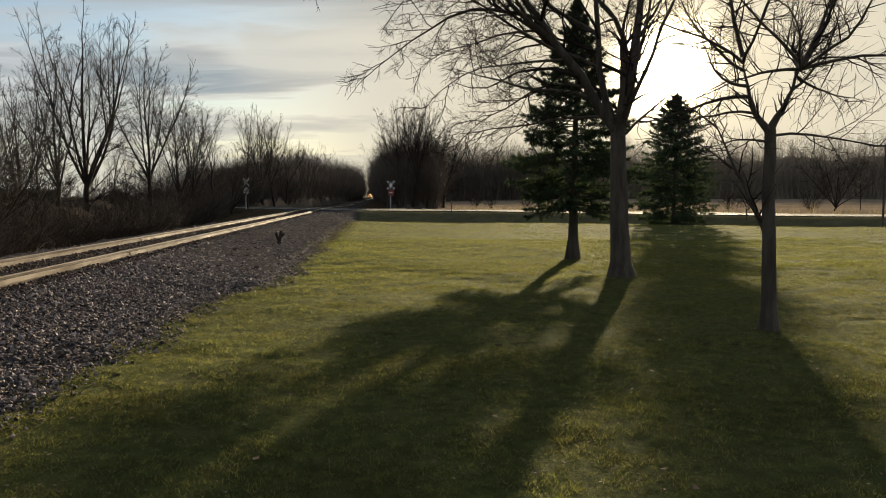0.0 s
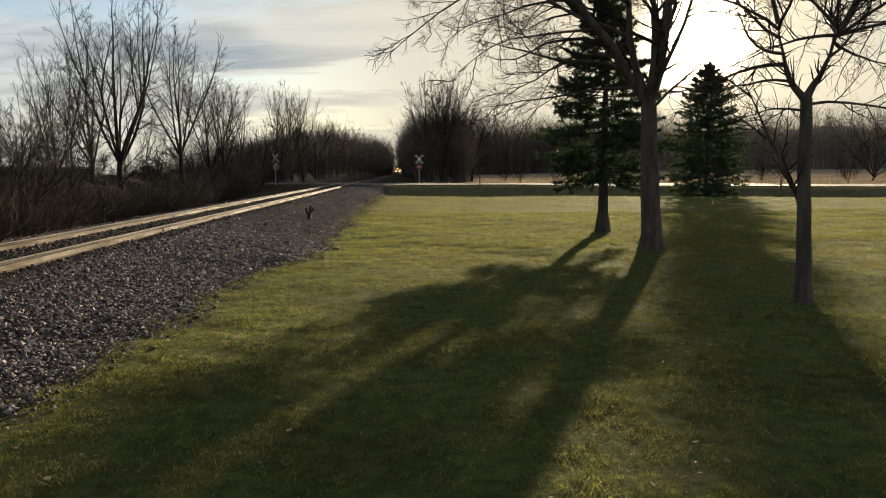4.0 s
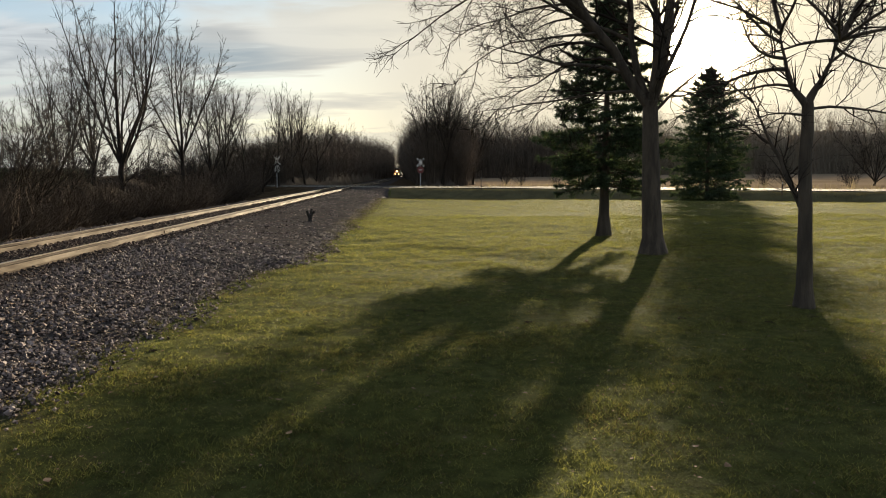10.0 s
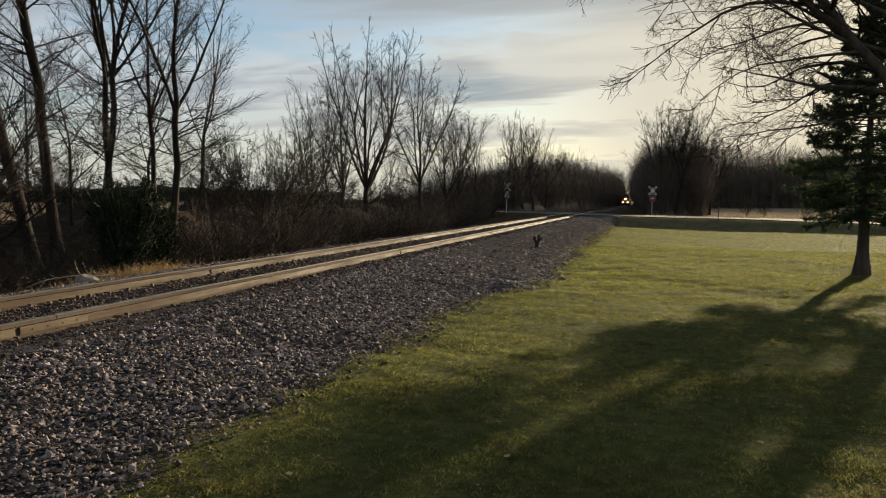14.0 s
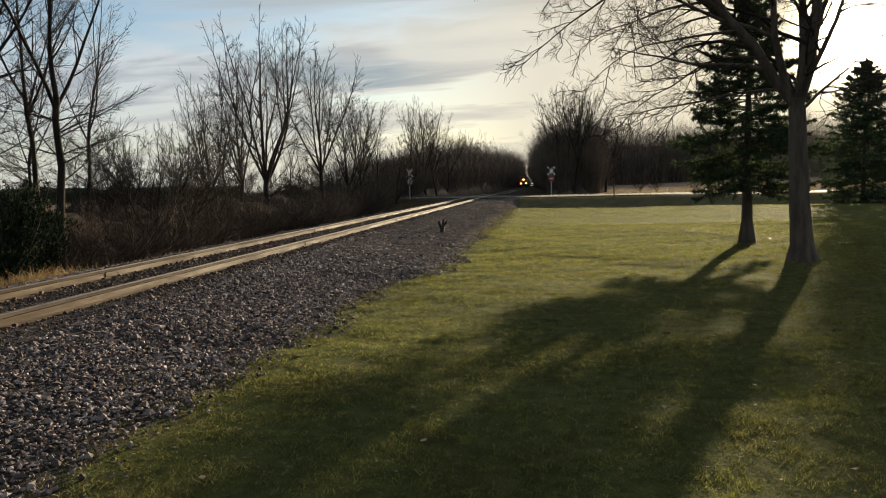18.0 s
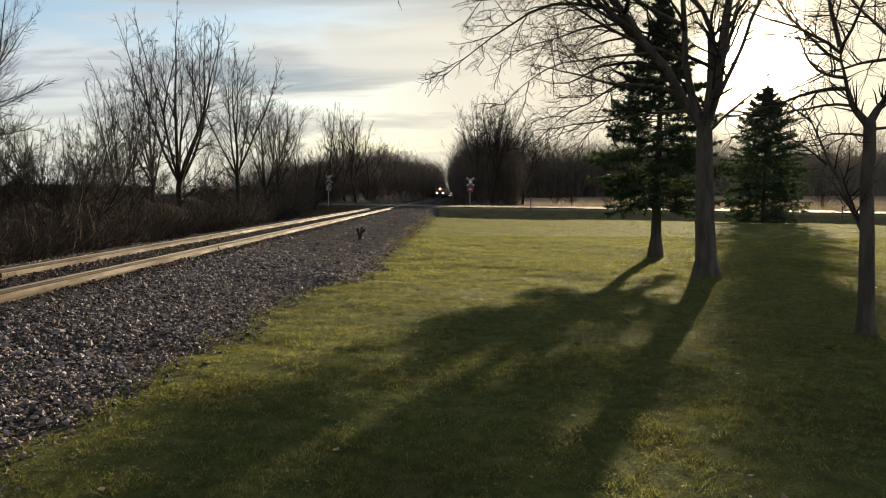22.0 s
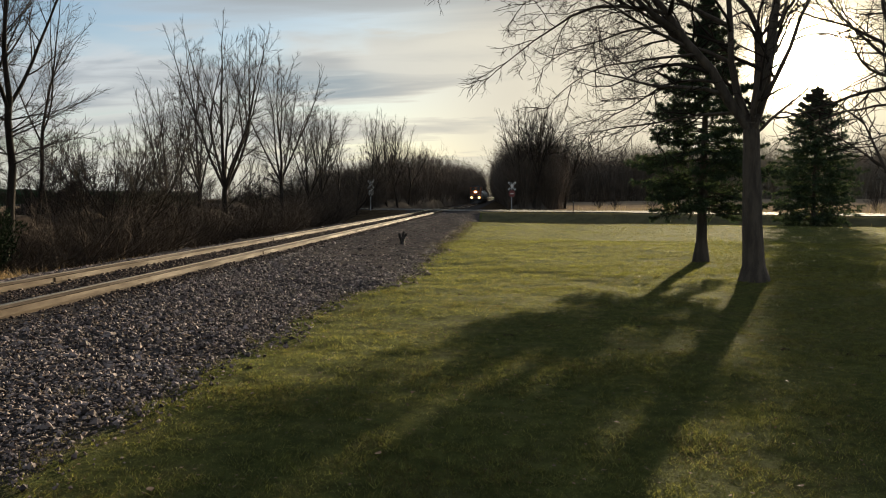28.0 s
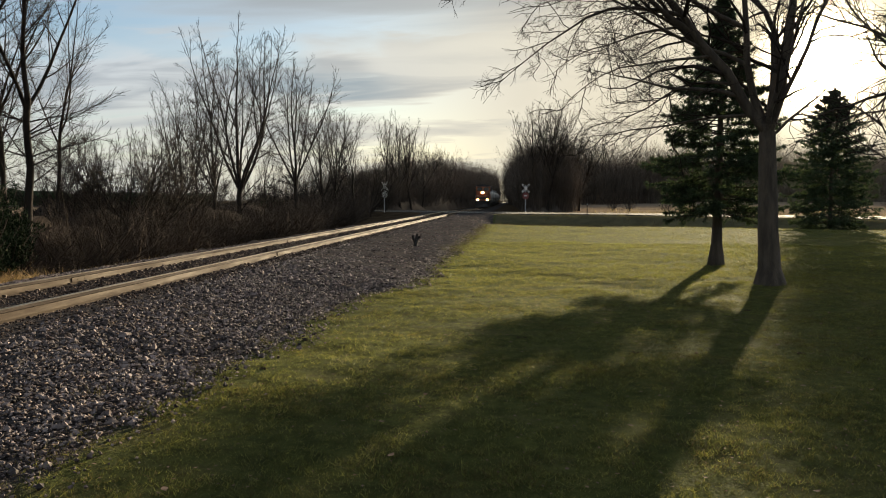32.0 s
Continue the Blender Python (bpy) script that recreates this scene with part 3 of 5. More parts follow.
# ---- the railway ----
def rail_mesh(name, y0, y1):
    """A length of flat-bottomed rail that follows the line's level."""
    prof = [(-0.07, -0.185), (-0.07, -0.172), (-0.012, -0.150), (-0.009, -0.064), (-0.036, -0.050), (-0.037, -0.008), (-0.026, 0.0),
            (0.026, 0.0), (0.037, -0.008), (0.036, -0.050), (0.009, -0.064), (0.012, -0.150), (0.07, -0.172), (0.07, -0.185)]
    prof = np.array(prof) * (1.0, 0.89)
    ys = np.linspace(y0, y1, max(2, int((y1 - y0) / 3) + 1))
    k = len(prof)
    verts = np.stack([np.broadcast_to(prof[:, 0], (len(ys), k)), np.broadcast_to(ys[:, None], (len(ys), k)), prof[None, :, 1] + rail_top(ys)[:, None]], -1).reshape(-1, 3)
    i = np.arange(len(ys) - 1)[:, None] * k + np.arange(k)[None, :]
    j = np.arange(len(ys) - 1)[:, None] * k + (np.arange(k)[None, :] + 1) % k
    faces = np.stack([i, j, j + k, i + k], -1).reshape(-1, 4)
    # 2 paints the shaded sides and underside of the head darker
    index = np.tile([0, 0, 0, 2, 2, 1, 1, 1, 2, 2, 0, 0, 0, 0], len(ys) - 1)
    return sheet(name, verts, faces, [M["rail"], M["railhead"], M["headside"]], index)


def build_track():
    track = thing("railway_track", Matrix.Identity(4), "single railway track with rusty jointed rails on grey ballast", "railway track", kind="structure")
    rng = random.Random(5)
    for side, shift in ((GAUGE / 2, 2.6), (-GAUGE / 2, 8.4)):
        y = -20.0 + shift
        while y < 640:
            end = y + (11.89 if y < 120 else 71.0)
            rail = part("rail", rail_mesh("rail", y + 0.004, end - 0.004), None, track, "rusty steel rail with a bright worn head")
            rail.location.x = TRACK_X + side
            if y < 120:
                for face in (0.019, -0.019):
                    bm = fresh()
                    box(bm, -0.008, 0.008, -0.46, 0.46, -0.134, -0.058, 0.006)
                    for b in (-0.3, -0.1, 0.1, 0.3):
                        rod(bm, (0.0, b, -0.096), (0.014 * (1 if face > 0 else -1), b, -0.096), 0.008, sides=6)
                    bar = part("joint_bar", bm, M["rail"], track)
                    bar.location = (TRACK_X + side + face, y, float(rail_top(y)))
            y = end
    # sleepers
    bm = fresh()
    box(bm, -1.3, 1.3, -0.115, 0.115, -0.16, 0.0, 0.012)
    me = bpy.data.meshes.new("tie")
    bm.to_mesh(me)
    bm.free()
    me.materials.append(M["tie"])
    bm = fresh()
    box(bm, -0.09, 0.09, -0.16, 0.16, 0.0, 0.018, 0.004)
    plate_me = bpy.data.meshes.new("tie_plate")
    bm.to_mesh(plate_me)
    bm.free()
    plate_me.materials.append(M["iron"])
    for i in range(196):
        y = 1.5 + i * 0.52 + rng.uniform(-0.03, 0.03)
        top = float(rail_top(y)) - 0.160
        ob = part("tie", me, None, track)
        ob.matrix_basis = pose(TRACK_X + rng.uniform(-0.03, 0.03), y, top, 0, 0, rng.uniform(-1.2, 1.2))
        if i < 60:
            for side in (-GAUGE / 2, GAUGE / 2):
                plate = part("tie_plate", plate_me, None, track)
                plate.location = (TRACK_X + side, y, top - 0.012)
    # rail anchors and spikes: dark lumps along the foot of each rail
    v, f, base = [], [], 0
    cube = np.array([(x, y, z) for x in (-1, 1) for y in (-1, 1) for z in (-1, 1)], float)
    quads = np.array([(0, 1, 3, 2), (4, 6, 7, 5), (0, 4, 5, 1), (2, 3, 7, 6), (0, 2, 6, 4), (1, 5, 7, 3)])
    for side in (GAUGE / 2, -GAUGE / 2):
        for i in range(196):
            for s in (-1, 1):
                for out in (-1, 1):
                    if rng.random() < (0.3 if out > 0 and side < 0 else 0.8):
                        continue
                    y = 1.5 + i * 0.52 + s * 0.15 + rng.uniform(-0.02, 0.02)
                    c = np.array([TRACK_X + side + out * rng.uniform(0.07, 0.1), y, float(rail_top(y)) - 0.132])
                    v.append(c + cube * np.array([0.026, rng.uniform(0.010, 0.02), rng.uniform(0.008, 0.02)]))
                    f.append(quads + base)
                    base += 8
    part("rail_anchors", sheet("rail_anchors", np.concatenate(v), np.concatenate(f), M["iron"]), None, track, "dark iron rail anchors and spikes")["kind"] = "stuff"


build_track()


def rock_field():
    """Crushed stone of the ballast, thick near the near bank and thinning out with distance."""
    rng = np.random.default_rng(11)
    base = np.array([(1, 0, 0), (-1, 0, 0), (0, 1, 0), (0, -1, 0), (0, 0, 1), (0, 0, -1)], float)
    tri = np.array([(0, 2, 4), (2, 1, 4), (1, 3, 4), (3, 0, 4), (2, 0, 5), (1, 2, 5), (3, 1, 5), (0, 3, 5)])
    spots = []
    for y0, y1, x0, x1, dens in ((-9.0, -5.0, -8.9, -2.2, 150), (-5.0, -2.0, -8.9, -2.1, 330), (-2.0, 1.0, -8.9, -2.0, 680), (1.0, 7, -8.9, -2.0, 1150), (7, 13, -9.0, -1.6, 760), (13, 24, -9.2, -1.3, 420), (24, 44, -9.2, -1.0, 170), (44, 68, -9.2, -0.6, 90)):
        n = int((y1 - y0) * (x1 - x0) * dens)
        spots.append(np.stack([rng.uniform(x0, x1, n), rng.uniform(y0, y1, n), rng.uniform(0.75, 1.3, n) * (1 + 0.35 * (y0 > 12) + 0.4 * (y0 > 40))], 1))
    p = np.concatenate(spots)
    edge = lawn_edge(p[:, 1])
    inside = p[:, 0] < edge + rng.normal(-0.05, 0.22, len(p))
    rails = (np.abs(np.abs(p[:, 0] - TRACK_X) - GAUGE / 2) > 0.1)
    # bare brown dirt along the near rail
    dirt = blend(p[:, 0], -5.7, -5.4) * (1 - blend(p[:, 0] + 0.2 * np.sin(p[:, 1] * 1.7), -5.2, -4.6)) * (1 - blend(p[:, 1], 9, 15))
    between = (np.abs(p[:, 0] - TRACK_X) < GAUGE / 2) * (1 - blend(p[:, 1], 10, 22))
    thin = rng.random(len(p)) < 0.97 - 0.8 * dirt - 0.5 * between * (1 - dirt)
    p = p[inside & rails & thin]
    n = len(p)
    size = 0.0168 * p[:, 2] * np.where(p[:, 1] < 5, 0.9, 1.0) * rng.lognormal(0, 0.30, n)
    shape = base[None] * (1 + rng.normal(0, 0.22, (n, len(base), 1))) * rng.uniform(0.6, 1.25, (n, 1, 3))
    turn = rng.uniform(0, 6.283, n)
    tilt = rng.uniform(-1.6, 1.6, n)[:, None]
    shape = np.stack([shape[..., 0] * np.cos(tilt) - shape[..., 2] * np.sin(tilt), shape[..., 1], shape[..., 0] * np.sin(tilt) + shape[..., 2] * np.cos(tilt)], -1)
    roll = rng.uniform(-1.6, 1.6, n)[:, None]
    shape = np.stack([shape[..., 0], shape[..., 1] * np.cos(roll) - shape[..., 2] * np.sin(roll), shape[..., 1] * np.sin(roll) + shape[..., 2] * np.cos(roll)], -1)
    c, s = np.cos(turn)[:, None], np.sin(turn)[:, None]
    shape = np.stack([shape[..., 0] * c - shape[..., 1] * s, shape[..., 0] * s + shape[..., 1] * c, shape[..., 2] * 0.8], -1)
    z = land(p[:, 0], p[:, 1]) + size * 0.25 + rng.uniform(0, 0.012, n)
    verts = shape * size[:, None, None] + np.stack([p[:, 0], p[:, 1], z], 1)[:, None, :]
    off = p[:, 0] - TRACK_X + rng.normal(0, 0.12, n)
    foul = (off > -1.05) & (off < 1.3)
    for name, chosen, mat, label in (("ballast", ~foul, M["stone"], "loose grey crushed stone ballast beside the rails"),
                                     ("stained_ballast", foul, M["dirty_stone"], "dark oil-stained crushed stone between the rails")):
        m = int(chosen.sum())
        faces = tri[None] + (np.arange(m) * len(base))[:, None, None]
        tagged(new(name, sheet(name, verts[chosen].reshape(-1, 3), faces.reshape(-1, 3), mat)), label, "gravel", kind="stuff")


rock_field()


# ---- lawn grass ----
def grass(name, points, height, width, mat, label, seed, lean=0.5, category="grass"):
    rng = np.random.default_rng(seed)
    n = len(points)
    turn = rng.uniform(0, 6.283, n)
    x, y = points[:, 0], points[:, 1]
    waves = sum(np.sin(x * math.cos(a) * k + y * math.sin(a) * k + a * 7) for a, k in ((0.3, 9), (1.4, 13), (2.2, 7), (2.9, 19), (0.9, 27), (1.9, 3.1), (0.1, 47), (1.7, 55), (2.5, 38)))
    h = height * rng.lognormal(0, 0.22, n) * np.clip(1.0 + 0.26 * waves, 0.35, 1.75)
    side = np.stack([np.cos(turn), np.sin(turn), np.zeros(n)], 1) * (width * rng.uniform(0.6, 1.3, n))[:, None]
    bend = np.stack([rng.normal(0, lean, n), rng.normal(0, lean, n), np.ones(n)], 1) * h[:, None]
    verts = np.stack([points - side, points + side, points + bend], 1).reshape(-1, 3)
    faces = np.arange(n * 3).reshape(-1, 3)
    return tagged(new(name, sheet(name, verts, faces, mat)), label, category, kind="stuff")


def scatter(rng, n, x0, x1, y0, y1, keep=None):
    p = np.stack([rng.uniform(x0, x1, n), rng.uniform(y0, y1, n)], 1)
    if keep is not None:
        p = p[keep(p)]
    return np.column_stack([p, land(p[:, 0], p[:, 1])])


def build_lawn():
    rng = np.random.default_rng(21)
    on_lawn = lambda p: (p[:, 0] > lawn_edge(p[:, 1]) + rng.normal(0.0, 0.16, len(p))) & (past_lawn(p[:, 0], p[:, 1]) < 0.4)
    near = np.concatenate([scatter(rng, 330000, -4, 7.5, 2.6, 8, on_lawn), scatter(rng, 250000, -4, 11, 8, 14, on_lawn), scatter(rng, 90000, -3, 13, 14, 18, on_lawn)])
    clump = np.sin(near[:, 0] * 5.1) * np.sin(near[:, 1] * 4.3) + np.sin(near[:, 0] * 1.3 + near[:, 1] * 1.9)
    rim = 1 - blend(near[:, 0] - lawn_edge(near[:, 1]), 0.1, 0.75)
    near = near[rng.random(len(near)) < (0.72 + 0.16 * clump) * (1 - 0.45 * rim)]
    rim = 1 - blend(near[:, 0] - lawn_edge(near[:, 1]), 0.1, 0.75)
    grass("lawn_grass", near, 0.0175, 0.0025, M["blade"], "short mown green lawn grass", 1, 0.85)
    worn = np.sin(near[:, 0] * 2.1 + 1.3 * np.sin(near[:, 1] * 0.9)) * np.sin(near[:, 1] * 2.7 + near[:, 0]) + rng.normal(0, 0.6, len(near)) + 0.9 * rim
    dry = near[worn > 0.85] + rng.normal(0, 0.01, (int((worn > 0.85).sum()), 3)) * [1, 1, 0]
    grass("lawn_thatch", dry, 0.014, 0.0030, M["thatch"], "dead brown grass among the mown lawn", 8, 1.2)
    mid = scatter(rng, 250000, -3, 17, 12.5, 28, on_lawn)
    mid = mid[rng.random(len(mid)) < blend(mid[:, 1], 12.0, 16.5)]
    grass("middle_lawn_grass", mid, 0.028, 0.0046, M["blade"], "short mown green lawn grass", 9, 0.7)
    far = scatter(rng, 150000, -3, 30, 26, 50, on_lawn)
    grass("far_lawn_grass", far, 0.024, 0.007, M["blade"], "short mown green lawn grass", 2)
    edge = rng.uniform(2.5, 50, 4200)
    edge = edge[np.sin(edge * 3.1) + np.sin(edge * 1.27 + 1) + rng.normal(0, 0.5, len(edge)) > 0.3]
    p = np.column_stack([lawn_edge(edge) + rng.normal(-0.04, 0.14, len(edge)), edge])
    grass("lawn_edge_weeds", np.column_stack([p, land(p[:, 0], p[:, 1])]), 0.034, 0.005, M["weed"], "brownish weeds and grass along the ballast", 3, 0.7, "weeds")
    y = rng.uniform(22, 51, 1500)
    x = lawn_edge(y) + rng.normal(0.05, 0.28, len(y))
    q = np.column_stack([x, y, land(x, y)])
    grass("rough_weeds", q, 0.07, 0.010, M["weed"], "rough brown weeds at the end of the lawn", 4, 0.6, "weeds")
    q = scatter(rng, 30000, -1.5, 40, 40, 68, lambda p: (past_lawn(p[:, 0], p[:, 1]) > 0.2) & (across_road(p[:, 0], p[:, 1]) < -4.0))
    grass("ditch_grass", q, 0.12, 0.014, M["weed"], "unmown dull grass in the roadside ditch", 5, 0.5)
    # taller tufts that the mower left
    c = scatter(rng, 1500, -3.5, 12, 3, 22, on_lawn)
    q = np.repeat(c, 9, 0) + rng.normal(0, 0.022, (len(c) * 9, 3)) * [1, 1, 0]
    grass("lawn_tufts", q, 0.021, 0.0030, M["blade"], "small taller tufts in the mown lawn", 6, 0.9)
    # crumbs of dark soil that worms and moles threw up, in loose heaps
    c = scatter(rng, 70, -2.6, 14, 6, 30, on_lawn)
    q = np.repeat(c, 16, 0) + rng.normal(0, 0.026, (len(c) * 16, 3)) * [1, 1, 0] * np.repeat(rng.uniform(0.4, 1.4, len(c)), 16)[:, None]
    q[:, 2] += 0.010
    ball = np.array([(1, 0, 0), (-1, 0, 0), (0, 1, 0), (0, -1, 0), (0, 0, 1), (0, 0, -1)], float)
    tri = np.array([(0, 2, 4), (2, 1, 4), (1, 3, 4), (3, 0, 4), (2, 0, 5), (1, 2, 5), (3, 1, 5), (0, 3, 5)])
    v = q[:, None] + ball[None] * (rng.uniform(0.004, 0.013, (len(q), 1, 1)) * rng.uniform(0.6, 1.3, (len(q), 6, 1)))
    tagged(new("soil_crumbs", sheet("soil_crumbs", v.reshape(-1, 3), (tri[None] + (np.arange(len(q)) * 6)[:, None, None]).reshape(-1, 3), M["soil"])), "small dark heaps of crumbled soil on the lawn", "soil", kind="stuff")
    # fallen leaves; the pale set imitates tiny white glints on the far lawn
    for name, count, mat, label, size, reach in (("fallen_leaves", 420, M["leaf"], "dry brown fallen leaves on the lawn", 0.024, (-3.5, 12, 3.5, 26)), ("leaf_scraps", 2600, M["leaf"], "small brown scraps of leaves in the grass", 0.011, (-3.5, 9, 3, 16)),
                                                ("ballast_leaves", 700, M["leaf"], "brown leaves blown among the ballast stones", 0.020, (-5.3, -2.9, 2.2, 9.5)), ("pale_leaves", 420, M["pale"], "pale curled leaves painted as glints on the lawn", 0.017, (-1, 30, 12, 47))):
        q = scatter(rng, count, *reach, None if name == "ballast_leaves" else on_lawn)
        n = len(q)
        turn = rng.uniform(0, 6.283, n)
        ring = turn[:, None] + np.array([0, 1.1, 2.3, 3.14, 4.0, 5.1])[None]
        r = size * rng.uniform(0.6, 1.3, (n, 1)) * np.array([1.25, 0.7, 0.75, 1.15, 0.7, 0.75])[None]
        tip = rng.uniform(-0.5, 0.9, (n, 1))
        v = np.stack([q[:, :1] + np.cos(ring) * r, q[:, 1:2] + np.sin(ring) * r, q[:, 2:] + 0.028 + np.abs(np.cos(ring - turn[:, None])) * r * tip], -1)
        tagged(new(name, sheet(name, v.reshape(-1, 3), np.arange(n * 6).reshape(-1, 6), mat)), label, "leaves", kind="stuff")


build_lawn()


# ---- trees on the lawn ----
def build_lawn_trees():
    # the large maple: a short bole that parts into ascending limbs, the longest over the lawn
    bole = trunk_line(2.92, (-0.12, 0.02), 0.21, 9, 0.012, 2)
    limbs = ((1.0, 42, 162, 6.8, 0.11, 0.01), (1.0, 14, 175, 6.6, 0.085, 0.0), (1.0, 4, 40, 6.4, 0.085, 0.0), (1.0, 20, -16, 6.6, 0.115, 0.0),
             (0.98, 36, 235, 5.0, 0.055, 0.01), (0.98, 38, 75, 5.2, 0.06, 0.01), (0.95, 55, -28, 2.4, 0.035, 0.04), (0.99, 30, -70, 5.4, 0.06, 0.0),
             (2.2, 60, 168, 5.0, 0.055, -0.006), (2.34, 52, 178, 5.2, 0.055, -0.008), (2.48, 58, 158, 4.8, 0.05, -0.01), (2.62, 50, 172, 5.0, 0.045, -0.02),
             (2.12, 66, 188, 4.0, 0.045, -0.014), (2.27, 62, 152, 4.6, 0.04, -0.01), (2.4, 66, 170, 4.5, 0.042, -0.008), (3.2, 55, 176, 5.2, 0.042, -0.01), (3.42, 60, 160, 4.8, 0.04, -0.012), (3.3, 50, 165, 5.4, 0.05, -0.02), (3.5, 55, 190, 4.6, 0.045, -0.02),
             (5.5, 30, 10, 4.0, 0.035, 0.0), (4.4, 42, 110, 4.0, 0.045, 0.0), (2.75, 66, 164, 4.2, 0.04, -0.03),
             (2.06, 82, 166, 3.9, 0.035, -0.008), (2.16, 86, 156, 3.7, 0.032, -0.01), (2.26, 84, 174, 3.6, 0.03, -0.012), (2.36, 90, 164, 3.2, 0.03, -0.004))
    orders = ((10, 0.10, 48, 0.42, 9, 0.20, -0.012, 0.6, 0.0095), (7, 0.12, 50, 0.56, 7, 0.20, 0.0, 0.62, 0.0062),
              (5, 0.12, 48, 0.66, 5, 0.20, 0.01, 0.66, 0.0042), (4, 0.15, 44, 0.7, 3, 0.18, 0.01, 0.75, 0.0030))
    plant_tree(leafless_tree(4, bole, limbs, orders, 0.15), pose(4.83, 14.84, land(4.83, 14.84)), "maple_tree", "large bare maple with spreading limbs on the lawn")
    # the small orchard tree: a short bole with a low side stem, parted in two short stems from which crooked limbs spread
    bole = trunk_line(2.5, (-0.03, 0.03), 0.092, 9, 0.016, 7)
    limbs = ((0.46, 20, 158, 2.0, 0.042, 0.0), (0.98, 44, 172, 1.05, 0.052, 0.09), (1.0, 26, -6, 0.85, 0.055, -0.02),
             (0.97, 82, -10, 2.4, 0.018, 0.012), (0.94, 78, 196, 1.5, 0.016, -0.01),
             (3.5, 92, 172, 1.7, 0.026, 0.012), (3.62, 86, 200, 1.9, 0.022, -0.01), (3.97, 14, 160, 2.2, 0.030, 0.0), (3.9, 46, 178, 1.9, 0.022, 0.0), (3.8, 52, 110, 2.2, 0.022, 0.02), (3.9, 58, 250, 2.0, 0.022, 0.02),
             (4.9, 78, 4, 2.4, 0.024, 0.008), (4.95, 52, -22, 2.6, 0.025, 0.0), (4.97, 24, 20, 2.3, 0.028, 0.0), (4.9, 84, 168, 1.5, 0.022, 0.0), (4.95, 40, 150, 2.2, 0.024, 0.0),
             (4.9, 62, 70, 2.4, 0.024, 0.0), (4.9, 66, -75, 2.2, 0.024, 0.0), (4.8, 96, 20, 1.9, 0.018, 0.0), (4.9, 64, 230, 1.9, 0.020, 0.0),
             (2.5, 50, 168, 1.3, 0.016, 0.0), (2.8, 34, 150, 1.2, 0.014, 0.02), (3.3, 80, 150, 1.6, 0.018, 0.0), (4.6, 70, 10, 1.9, 0.02, 0.02), (4.7, 40, 60, 2.0, 0.02, 0.0))
    orders = ((17, 0.08, 54, 0.44, 8, 0.15, 0.04, 0.55, 0.0050), (10, 0.08, 50, 0.5, 6, 0.13, 0.03, 0.62, 0.0032), (4, 0.1, 42, 0.55, 4, 0.13, 0.02, 0.75, 0.0022))
    plant_tree(leafless_tree(12, bole, limbs, orders, 0.13, power=0.6, top=0.94, cap=0.011), pose(4.75, 8.88, land(4.75, 8.88)), "orchard_tree", "small bare crab apple with a low side stem on the lawn")


build_lawn_trees()


